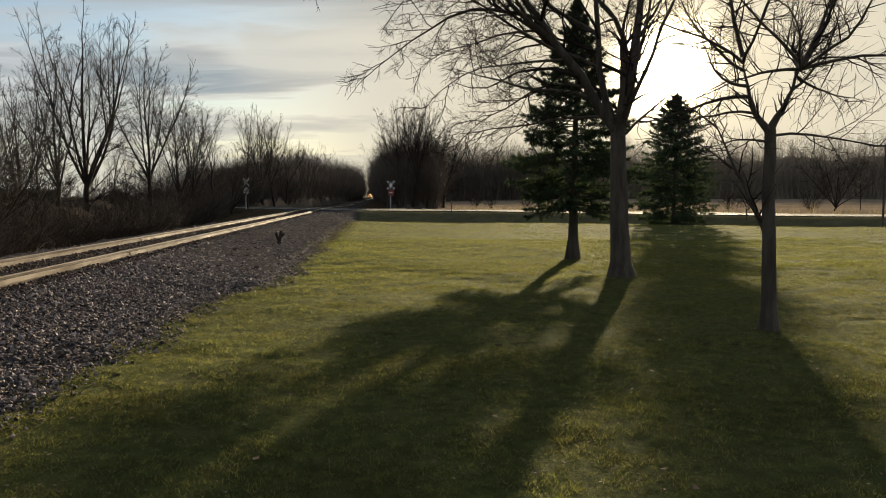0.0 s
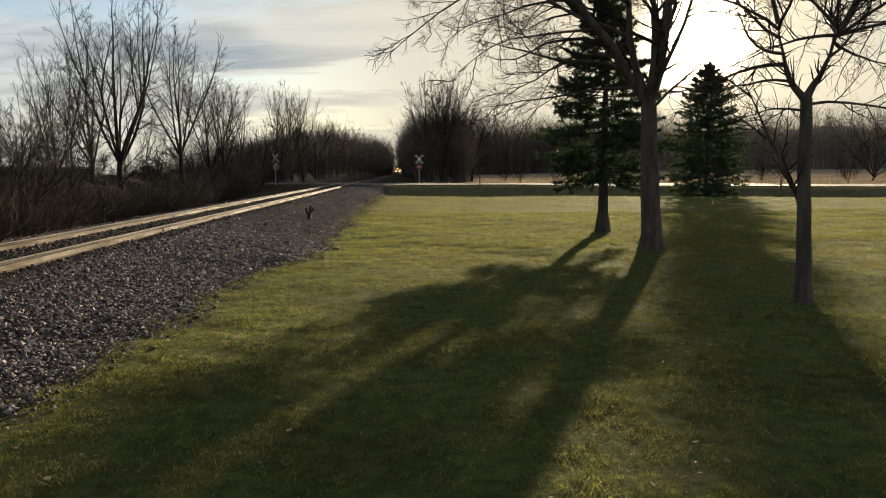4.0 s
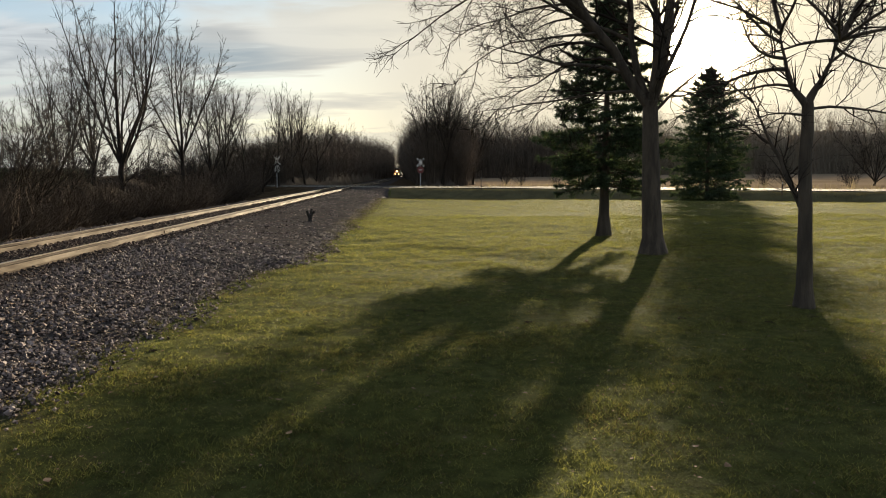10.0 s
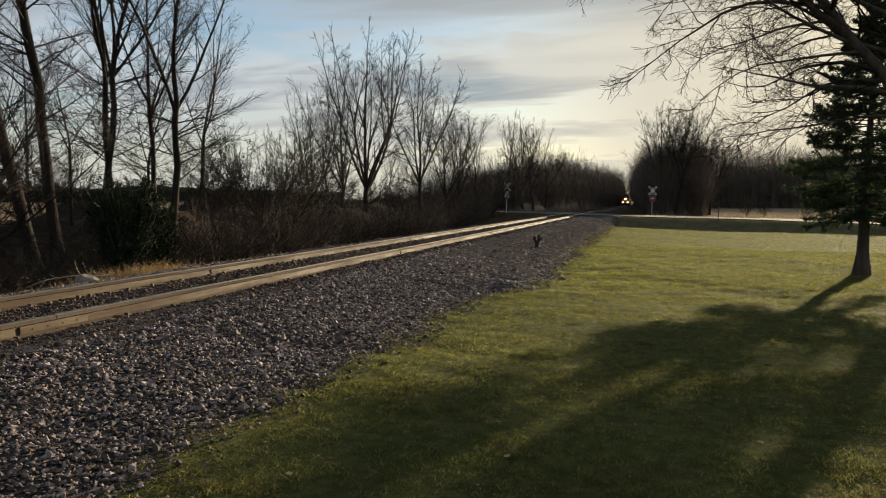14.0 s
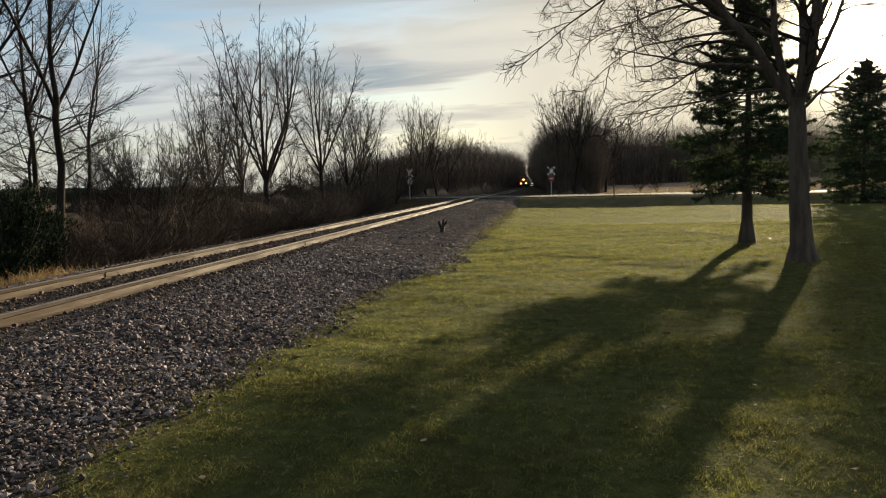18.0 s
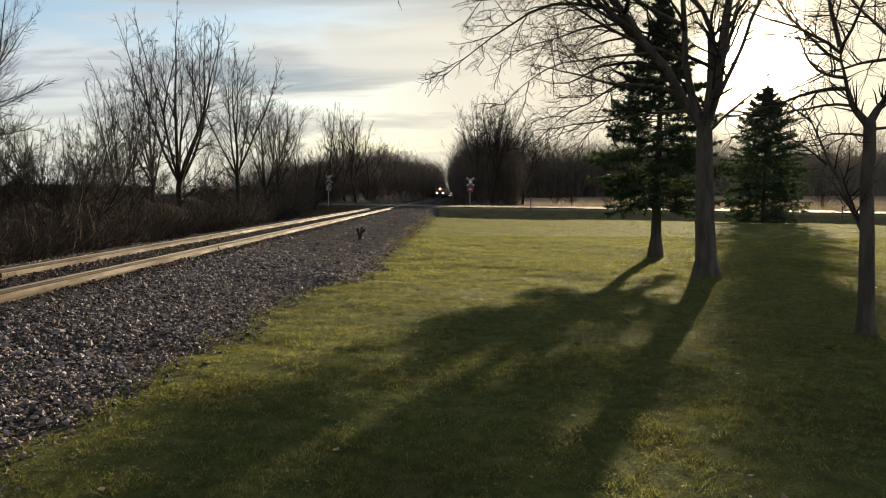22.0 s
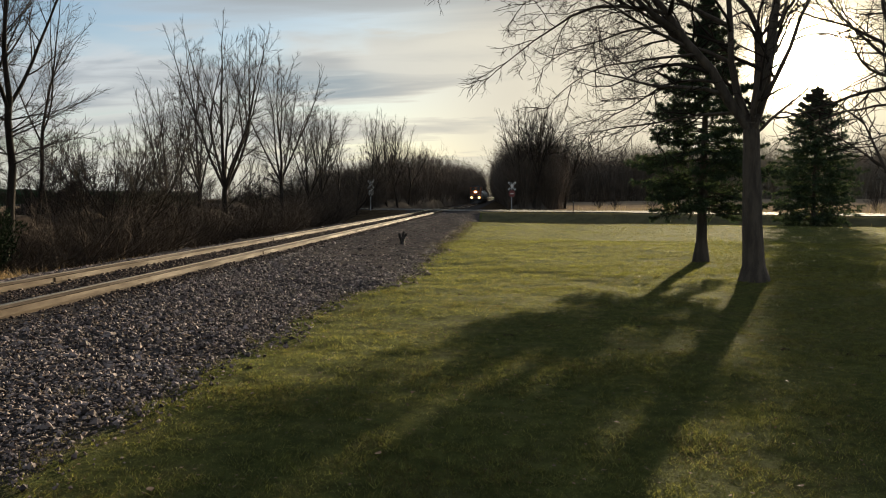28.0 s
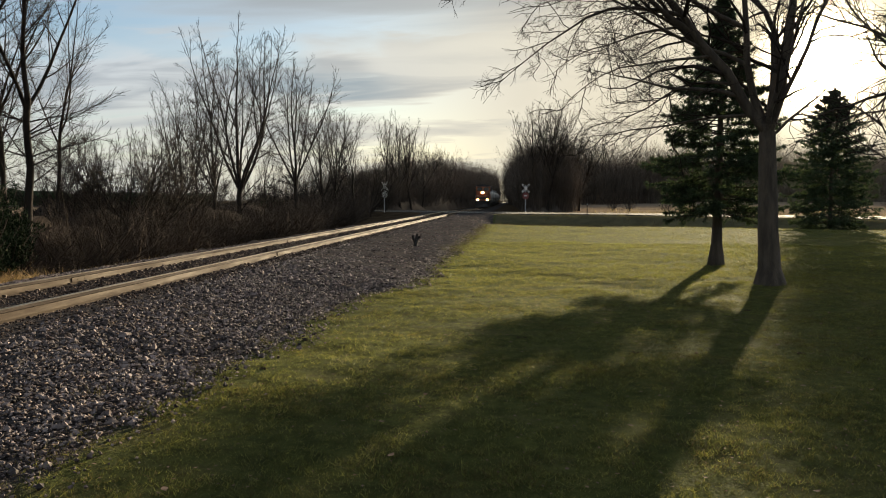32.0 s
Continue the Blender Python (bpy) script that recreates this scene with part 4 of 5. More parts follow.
def conifer(seed, height, radius, bare, trunk_r, whorls, per, sprigs, shape=0.9, count=30, needle=(0.075, 0.009), droop=0.03, ragged=0.3):
    """Meshes of a spruce: trunk, tiers of boughs, and needles that stand round the side twigs. shape: 1 is a straight cone, less swells it."""
    rng = np.random.default_rng(seed)
    stem, stem_r = trunk_line(height, (0.05, 0.0), trunk_r, 12, 0.01, seed)
    stem_r = stem_r * np.linspace(1, 0.12, 12)[None]
    lines, rads = [], []
    for i in range(whorls):
        f = i / (whorls - 1)
        z = bare + (height * 0.975 - bare) * f ** 0.92
        reach = (radius * (1 - f) ** shape + 0.1) * rng.uniform(1 - ragged, 1.08) * (0.62 + 0.38 * min(1.0, f / 0.12))
        n = max(4, int(per * (1 - 0.35 * f)))
        turn = rng.uniform(0, 6.283) + np.arange(n) * 6.283 / n + rng.normal(0, 0.22, n)
        way = np.stack([np.cos(turn), np.sin(turn), np.full(n, -0.10 + 0.75 * f * f)], 1)
        start = np.tile([0.05 * z / height, 0.0, z], (n, 1)) + rng.normal(0, 0.05, (n, 3)) * [0, 0, 1]
        line = run_out(rng, start, way, reach * rng.uniform(1 - ragged, 1.1, n), 8, 0.05, -droop * (1 - f))
        # the tips lift again
        line[:, :, 2] += (np.linspace(0, 1, 8) ** 3)[None] * 0.10 * reach
        lines.append(line)
        rads.append(np.maximum(0.004, 0.010 + 0.012 * (1 - f)) * np.linspace(1, 0.3, 8)[None].repeat(n, 0))
    line, rad = np.concatenate(lines), np.concatenate(rads)
    side, side_r = shoots(rng, line, rad, sprigs, 0.2, 50, 0.36, 4, 0.08, -0.05, 0.5, power=0.7, low=0.004, level=0.28)
    trunk_mesh = bundle("trunk", [(stem, stem_r, 10), (line, rad, 5)], M["bark"])
    v = []
    leader = stem[:, -3:] - [0, 0, 0.02]
    for twigs, many, first in ((side, count, 0.0), (line, int(count * 1.5), 0.3), (leader, count * 3, 0.1)):
        b, n, _ = twigs.shape
        at = rng.uniform(first, 0.999, (b, many)) * (n - 1)
        i = at.astype(int)
        f = (at - i)[..., None]
        rows = np.arange(b)[:, None]
        p = (twigs[rows, i] * (1 - f) + twigs[rows, i + 1] * f).reshape(-1, 3)
        t = unit((twigs[rows, i + 1] - twigs[rows, i]).reshape(-1, 3))
        out = unit(np.cross(t, rng.normal(0, 1, t.shape)))
        tip = p + unit(t * 0.7 + out) * (needle[0] * rng.uniform(0.7, 1.4, len(p)))[:, None]
        w = unit(np.cross(tip - p, rng.normal(0, 1, p.shape))) * needle[1]
        v.append(np.stack([p - w, p + w, tip], 1))
    v = np.concatenate(v).reshape(-1, 3)
    crown = sheet("crown", v, np.arange(len(v)).reshape(-1, 3), M["needle"])
    twig = bundle("branchwork", [(side, side_r, 3)], M["twig"])
    return trunk_mesh, crown, twig


def plant_conifer(meshes, m, label, name="spruce_tree"):
    tree = thing(name, m, label, "tree")
    for piece, me in zip(("trunk", "crown", "branchwork"), meshes):
        ob = part(piece, me, None, tree)
        if piece == "branchwork":
            tagged(ob, kind="stuff")


plant_conifer(conifer(31, 6.7, 2.3, 1.4, 0.15, 22, 11, 19, 1.0, 34, (0.085, 0.0105), 0.022, 0.24), pose(5.03, 19.49, land(5.03, 19.49)), "thin ragged spruce with a bare lower trunk on the lawn")
plant_conifer(conifer(32, 8.3, 3.1, 0.45, 0.16, 27, 12, 14, 0.62, 28, (0.13, 0.018), 0.02, 0.22), pose(17.9, 45.2, land(17.9, 45.2)), "dense full-skirted spruce at the edge of the lawn")


# ---- bare trees along the line and in the hedgerow ----
def hardwood(seed, height, r0, fork, leaders, tilt, low=4, side=13, fine=5, stout=1.0, crook=0.06, bend=0.05):
    """A bare hardwood: a bole that parts at the share fork of its height into long ascending leaders, with a few thin low limbs."""
    rng = random.Random(seed)
    line, rad = trunk_line(height * fork, (rng.uniform(-0.3, 0.3), rng.uniform(-0.3, 0.3)), r0, 9, bend, seed)
    limbs = []
    for i in range(leaders):
        lean = tilt * (0.22 if i == 0 else rng.uniform(0.75, 1.2))
        long = height * (1 - fork) * rng.uniform(0.86, 1.02) * (1.0 if i == 0 else 0.97)
        limbs.append((1.0 if i == 0 else rng.uniform(0.86, 0.99), lean, 40 + i * 360 / max(1, leaders - 1) + rng.uniform(-22, 22), long, r0 * (0.62 if i == 0 else rng.uniform(0.42, 0.54)), 0.004))
    # leaders part again half way up
    for i in range(leaders):
        limbs.append((2 + i + rng.uniform(0.25, 0.5), tilt * rng.uniform(0.7, 1.3), rng.uniform(0, 360), height * (1 - fork) * rng.uniform(0.48, 0.62), r0 * 0.27, 0.016))
    for i in range(low):
        limbs.append((rng.uniform(0.5, 0.92), rng.uniform(52, 78), rng.uniform(0, 360), height * rng.uniform(0.16, 0.26), r0 * 0.2, 0.02))
    orders = ((side, 0.08, 37, 0.36, 8, 0.07, 0.018, 0.5, 0.0062 * stout), (8, 0.10, 38, 0.48, 5, 0.09, 0.014, 0.6, 0.0042 * stout), (fine, 0.10, 38, 0.62, 3, 0.09, 0.012, 0.75, 0.0032 * stout))
    return leafless_tree(seed, (line, rad), limbs, orders, crook, ("dark_bark", "twig"), 0.16, 0.55, 0.98, 0.026)


def build_left_trees():
    kinds = [hardwood(41, 11, 0.105, 0.40, 4, 30, 12), hardwood(42, 11, 0.085, 0.52, 3, 34, 13), hardwood(43, 11, 0.115, 0.36, 4, 36, 12, bend=0.10), hardwood(44, 11, 0.078, 0.46, 4, 28, 14, bend=0.08), hardwood(45, 10, 0.13, 0.05, 11, 38, 0, 12, 4, 2.0, 0.10),
             hardwood(46, 12, 0.175, 0.22, 7, 23, 4, 15, 5, 1.6, 0.055), hardwood(47, 12, 0.15, 0.28, 6, 22, 5, 15, 5, 1.6, 0.055), hardwood(48, 11, 0.135, 0.66, 3, 24, 18, 12, 4, 1.0, 0.07, 0.10)]
    # bearing left of the line's far end, distance, height, kind, turn, lean
    rows = ((52, 17, 10.5, 3, 10, 3), (47.5, 19, 7.0, 4, 80, 0), (42.6, 21.5, 13.0, 7, 200, -13), (41.2, 22.5, 12.5, 7, 140, -8), (38.7, 21, 12.5, 3, 15, 2), (37.8, 21.6, 12.5, 3, 240, 0),
            (34.9, 22.5, 10.5, 3, 300, -4), (34.1, 22.0, 11.5, 0, 120, 1), (32.5, 27, 9.5, 3, 60, 3), (29.5, 33, 6.5, 4, 190, 0), (26.4, 31, 6.8, 4, 30, 0), (24.6, 35, 6.2, 4, 250, 0),
            (22.0, 42, 9.2, 6, 250, -6), (24.0, 38, 7.0, 6, 20, 4), (20.4, 41, 11.4, 5, 75, 0), (18.6, 56, 7.5, 3, 15, 0), (16.1, 50, 11.0, 6, 330, 2), (14.3, 60, 9.6, 5, 100, 0), (13.0, 66, 9.6, 6, 45, 0),
            (11.9, 70, 10.2, 3, 170, 0), (10.7, 78, 9.0, 4, 20, 0), (9.6, 84, 11.5, 3, 290, 0), (8.5, 92, 11.5, 5, 220, 0), (7.7, 96, 11.0, 6, 40, 0), (6.9, 102, 10.6, 2, 160, 0),
            (6.1, 118, 11.2, 1, 10, 0), (5.4, 130, 11.6, 0, 250, 0), (55.5, 21, 11.0, 1, 310, 0), (59, 18, 10.5, 0, 20, 0),
            (36.2, 26, 7.5, 3, 33, 4), (40.3, 25, 7.0, 1, 210, -3), (45.6, 24, 7.8, 3, 300, 5), (49.6, 22, 7.2, 1, 95, 0), (43.0, 27, 8.5, 3, 120, 0), (28.0, 29, 6.0, 4, 70, 0), (46.5, 26, 6.0, 4, 40, 0), (42.2, 29, 5.5, 4, 160, 0), (50.5, 25, 6.2, 4, 250, 0), (31.3, 31, 5.6, 4, 330, 0), (18.9, 52, 5.0, 4, 80, 0), (22.8, 44, 5.2, 4, 20, 0), (15.1, 57, 6.0, 4, 210, 0),
            (23.4, 38, 7.8, 3, 15, 0), (17.7, 55, 6.0, 3, 110, 0))
    for bearing, far, tall, kind, turn, lean in rows:
        x, y = -far * math.sin(radians(bearing)), far * math.cos(radians(bearing))
        m = pose(x, y, float(land(x, y)) - 0.05) @ pose(0, 0, 0, 0, lean, 0) @ pose(0, 0, 0, 0, 0, turn) @ Matrix.Diagonal((tall / 11.0,) * 3 + (1,))
        label = "multi-stemmed bare shrub tree in the scrub" if kind == 4 else "tall bare hardwood tree in the scrub by the track"
        plant_tree(kinds[kind], m, "bare_tree", label, "bare trees along the track")
    # the grove at the right of the line beyond the road, and single trees in the field's edge
    right = ((-1.0, 112, 11.5, 3, 10), (-1.5, 101, 14.0, 5, 80), (-2.5, 100, 14.6, 6, 200), (-3.2, 103, 13.8, 5, 130), (-3.9, 106, 12.4, 6, 300), (-4.8, 110, 11.2, 5, 50), (-2.0, 118, 13.5, 2, 20), (-1.2, 130, 12.0, 2, 160),
             (-0.9, 150, 11.5, 0, 70), (-32.0, 96, 10.2, 4, 30), (-33.5, 104, 7.0, 3, 140),
             (-25.3, 84, 3.6, 4, 60), (-26.6, 88, 3.0, 4, 200), (-30.6, 82, 3.4, 4, 290), (-36.0, 80, 3.2, 4, 10), (-7.2, 96, 3.4, 4, 120), (-8.4, 92, 2.8, 4, 250), (-11.0, 90, 2.6, 4, 30))
    for bearing, far, tall, kind, turn in right:
        x, y = -far * math.sin(radians(bearing)), far * math.cos(radians(bearing))
        m = pose(x, y, float(land(x, y)) - 0.05, 0, 0, turn) @ Matrix.Diagonal((tall / 11.0,) * 3 + (1,))
        plant_tree(kinds[kind], m, "bare_tree", "tall bare tree at the edge of the woods beyond the road", "bare trees beyond the road")


build_left_trees()


# ---- thickets and woods ----
def thicket(name, label, seed, spots, heights, twigs, mat, radius, low, rise=0.05, splay=0.35, category="woods", fine=0):
    """Many thin stems with side twigs, as one mass that nobody could count."""
    rng = np.random.default_rng(seed)
    n = len(spots)
    base = np.column_stack([spots, land(spots[:, 0], spots[:, 1]) - 0.05])
    way = np.column_stack([rng.normal(0, splay, n), rng.normal(0, splay, n), np.ones(n)])
    line = run_out(rng, base, way, heights * rng.uniform(0.75, 1.1, n), 5, 0.09, rise)
    rad = np.maximum(low, radius * heights[:, None] * np.linspace(1, 0.25, 5)[None])
    side, side_r = shoots(rng, line, rad, twigs, 0.12, 36, 0.42, 3, 0.1, 0.04, 0.6, low=low * 0.9)
    v = [spikes(rng, line, rad), spikes(rng, line[:, 1:4] - [0.02, 0.0, 0.0], rad[:, 1:4]), spikes(rng, side, side_r)]
    if fine:
        more, more_r = shoots(rng, side, side_r, fine, 0.15, 42, 0.55, 2, 0.12, 0.02, 0.7, low=low * 0.75)
        v.append(spikes(rng, more, more_r))
    v = np.concatenate(v)
    return tagged(new(name, sheet(name, v, np.arange(len(v)).reshape(-1, 3), M[mat])), label, category, kind="stuff")


def mound(name, label, seed, xa, xb, y0, y1, gap, height, mat, category="woods"):
    """The closed inside of a thicket: a lumpy ridge between xa(y) and xb(y)."""
    ys = np.arange(y0, y1 + gap, gap)
    k = 15
    u = np.linspace(0, 1, k)
    gx = xa(ys)[:, None] * (1 - u) + xb(ys)[:, None] * u
    gy = np.broadcast_to(ys[:, None], gx.shape).copy()
    prof = np.clip(np.minimum(u, 1 - u) * 5.0, 0, 1) ** 0.6
    ends = np.clip(np.minimum(ys - y0, y1 - ys) / (3 * gap), 0, 1) ** 0.5
    gz = np.zeros_like(gx)
    for i in range(len(ys)):
        for j in range(k):
            p = Vector((gx[i, j] * 0.33, gy[i, j] * 0.33, seed * 3.7))
            lump = 0.72 + 0.5 * noise.noise(p) + 0.3 * noise.noise(p * 2.7) + 0.18 * noise.noise(p * 6.1)
            gz[i, j] = height(ys[i]) * prof[j] * ends[i] * lump
            if 0 < j < k - 1:
                gx[i, j] += 0.5 * noise.noise(p * 3.3)
                gy[i, j] += gap * 0.6 * noise.noise(p * 4.1 + Vector((9, 0, 0)))
    gz += land(gx, gy) - 0.1
    verts = np.stack([gx, gy, gz], -1).reshape(-1, 3)
    i = (np.arange(len(ys) - 1)[:, None] * k + np.arange(k - 1)[None, :]).ravel()
    faces = np.stack([i, i + 1, i + k + 1, i + k], 1)
    return tagged(new(name, sheet(name, verts, faces, M[mat], smooth=True)), label, category, kind="stuff")


def left_edge(y):
    return -12.6 - 2.2 * blend(y, 40, 72) - 2.6 * blend(y, 66, 78) + 0.5 * np.sin(np.asarray(y) * 0.35)


def tall(y):
    """Height of the woods along the line."""
    return 5.2 + 4.6 * blend(y, 90, 135) + 7.0 * blend(y, 130, 420)


def build_woods():
    rng = np.random.default_rng(77)
    # scrub left of the track, low at first
    y = rng.uniform(9, 82, 9000)
    x = left_edge(y) - rng.exponential(3.6, len(y)) + 0.9
    thicket("scrub", "tangled dark leafless scrub beside the track", 1, np.stack([x, y], 1), rng.uniform(1.0, 2.9, len(y)) * (0.45 + 0.55 * blend(y, 14, 21) + 0.5 * blend(y, 34, 75)), 9, "thicket", 0.006, 0.006, 0.0, 0.85, "shrubs", 3)
    mound("scrub_mass", "dense dark inside of the scrub", 2, lambda y: left_edge(y) - 7.5, lambda y: left_edge(y) - 0.7, 17, 78, 0.8, lambda y: 0.45 + 1.05 * blend(y, 14, 20) + 0.55 * blend(y, 15, 20) * (1 - blend(y, 34, 44)) + 0.8 * blend(y, 34, 64) + 0.9 * blend(y, 60, 78), "thicket", "shrubs")
    # woods left of the line beyond the road, stems paled for haze
    y = 88 + 420 * rng.random(7000) ** 1.9
    x = -11.4 + 1.2 * blend(y, 120, 400) - rng.exponential(4.5, len(y)) - 2.5 * (1 - blend(y, 88, 110))
    h = tall(y) * rng.uniform(0.75, 1.15, len(y))
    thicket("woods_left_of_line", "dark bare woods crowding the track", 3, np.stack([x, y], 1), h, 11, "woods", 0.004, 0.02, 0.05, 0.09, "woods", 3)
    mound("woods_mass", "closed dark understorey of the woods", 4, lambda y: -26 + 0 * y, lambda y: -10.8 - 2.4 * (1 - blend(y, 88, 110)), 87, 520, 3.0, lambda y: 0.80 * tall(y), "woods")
    # woods right of the line
    y = 100 + 420 * rng.random(7000) ** 1.9
    x = np.minimum(0.9 - 3.6 * blend(y, 100, 380) + rng.exponential(5.0, len(y)), 6.6 + 0.066 * (y - 98) + rng.normal(0, 0.7, len(y)))
    h = (7.6 + 2.2 * blend(y, 106, 118) + 6.2 * blend(y, 120, 380)) * rng.uniform(0.7, 1.25, len(y))
    thicket("woods_right_of_line", "dark bare woods crowding the track", 5, np.stack([x, y], 1), h, 11, "woods", 0.004, 0.02, 0.05, 0.10, "woods", 3)
    mound("grove_mass", "closed dark understorey of the woods", 6, lambda y: 1.5 - 3.5 * blend(y, 100, 380), lambda y: 6.4 + 0.066 * (y - 98), 99, 520, 3.0, lambda y: 4.8 + 6.7 * blend(y, 120, 380), "woods")
    # far woods behind the fields, the bare ones in the haze-paled colour
    a = np.radians(rng.uniform(-58, -2.5, 3600))
    r = 262 + rng.exponential(14, len(a))
    thicket("far_woods", "distant grey-brown bare woods behind the field", 7, np.stack([-r * np.sin(a), r * np.cos(a)], 1), rng.uniform(16, 23, len(a)), 11, "hazed_thicket", 0.004, 0.05, 0.03, 0.14, "woods", 3)
    a = np.radians(rng.uniform(-15, -3.6, 1100))
    r = 205 + rng.exponential(16, len(a)) + 3.0 * np.degrees(-a)
    thicket("woods_behind_grove", "bare woods joining the grove to the distant trees", 14, np.stack([-r * np.sin(a), r * np.cos(a)], 1), rng.uniform(12, 19, len(a)), 11, "woods", 0.004, 0.04, 0.03, 0.12, "woods", 3)
    # where the line ends from sight
    a = np.radians(rng.uniform(-4, 5, 800))
    r = 690 + rng.exponential(20, len(a))
    thicket("woods_at_the_end", "far woods closing the end of the line", 12, np.stack([-r * np.sin(a), r * np.cos(a)], 1), rng.uniform(9, 17, len(a)), 9, "woods", 0.006, 0.1, 0.02, 0.1)
    far_ridge("far_woods_mass", "closed inside of the distant woods", 8, -60, -2.0, 272, 14.5, "hazed_thicket")
    a = np.radians(rng.uniform(24, 72, 900))
    r = 215 + rng.exponential(14, len(a))
    thicket("far_pines", "distant dark pine woods behind the left field", 9, np.stack([-r * np.sin(a), r * np.cos(a)], 1), rng.uniform(4, 8, len(a)), 10, "cedar", 0.012, 0.09, 0.0, 0.05)
    far_ridge("far_pines_mass", "closed inside of the distant pine woods", 10, 22, 74, 220, 4.6, "cedar")


def far_ridge(name, label, seed, a0, a1, r, height, mat):
    """A distant wall of woods on an arc round the lawn, with a lumpy top."""
    a = np.radians(np.linspace(a0, a1, 220))
    rows, k = [], 6
    for i, t in enumerate(a):
        for j in range(k):
            rr = r + (0, 0.5, 3, 8, 14, 26)[j]
            x, y = -rr * math.sin(t), rr * math.cos(t)
            p = Vector((x * 0.12, y * 0.12, seed * 2.3))
            h = height * (0, 0.72, 0.95, 1.0, 0.9, 0.0)[j] * (0.9 + 0.16 * noise.noise(p) + 0.08 * noise.noise(p * 3.1))
            rows.append((x, y, float(land(x, y)) + h - 0.2))
    i = (np.arange(len(a) - 1)[:, None] * k + np.arange(k - 1)[None, :]).ravel()
    faces = np.stack([i, i + 1, i + k + 1, i + k], 1)
    tagged(new(name, sheet(name, np.array(rows), faces, M[mat])), label, "woods", kind="stuff")


build_woods()


def evergreen_bush(seed, height, radius, m, label):
    """A dense dark cedar: upright sprays of scale foliage round hidden stems."""
    rng = np.random.default_rng(seed)
    n = 120
    turn = rng.uniform(0, 6.283, n)
    way = np.stack([np.cos(turn) * rng.uniform(0.1, 1.0, n) * radius, np.sin(turn) * rng.uniform(0.1, 1.0, n) * radius, np.full(n, height * 0.8)], 1)
    line = run_out(rng, np.zeros((n, 3)), way, np.linalg.norm(way, axis=1) * rng.uniform(0.6, 1.1, n), 6, 0.08, 0.05)
    rad = np.full((n, 6), 0.02) * np.linspace(1, 0.3, 6)
    side, _ = shoots(rng, line, rad, 22, 0.12, 45, 0.3, 3, 0.1, 0.1, 0.5)
    b = len(side)
    at = rng.uniform(0, 1.99, (b, 14))
    i = at.astype(int)
    f = (at - i)[..., None]
    p = (side[np.arange(b)[:, None], i] * (1 - f) + side[np.arange(b)[:, None], i + 1] * f).reshape(-1, 3)
    tip = p + unit(rng.normal(0, 1, p.shape) + [0, 0, 0.7]) * (0.09 * rng.uniform(0.6, 1.3, len(p)))[:, None]
    w = unit(np.cross(tip - p, rng.normal(0, 1, p.shape))) * 0.013
    v = np.stack([p - w, p + w, tip], 1).reshape(-1, 3)
    bush = thing("evergreen_bush", m, label, "shrub")
    part("trunk", bundle("trunk", [(line, rad, 4)], M["bark"]), None, bush)
    part("foliage", sheet("foliage", v, np.arange(len(v)).reshape(-1, 3), M["cedar"]), None, bush)


def placed(bearing, far):
    x, y = -far * math.sin(radians(bearing)), far * math.cos(radians(bearing))
    return pose(x, y, float(land(x, y)))


evergreen_bush(61, 2.7, 1.3, placed(37.0, 19.5), "dark green cedar bush among the bare trees")
evergreen_bush(62, 2.0, 1.0, placed(35.3, 20.5), "dark green cedar bush among the bare trees")
evergreen_bush(63, 2.6, 0.9, placed(18.1, 58), "small dark evergreen standing in the scrub")
evergreen_bush(64, 2.2, 1.2, placed(31.0, 36), "dark green cedar bush among the bare trees")


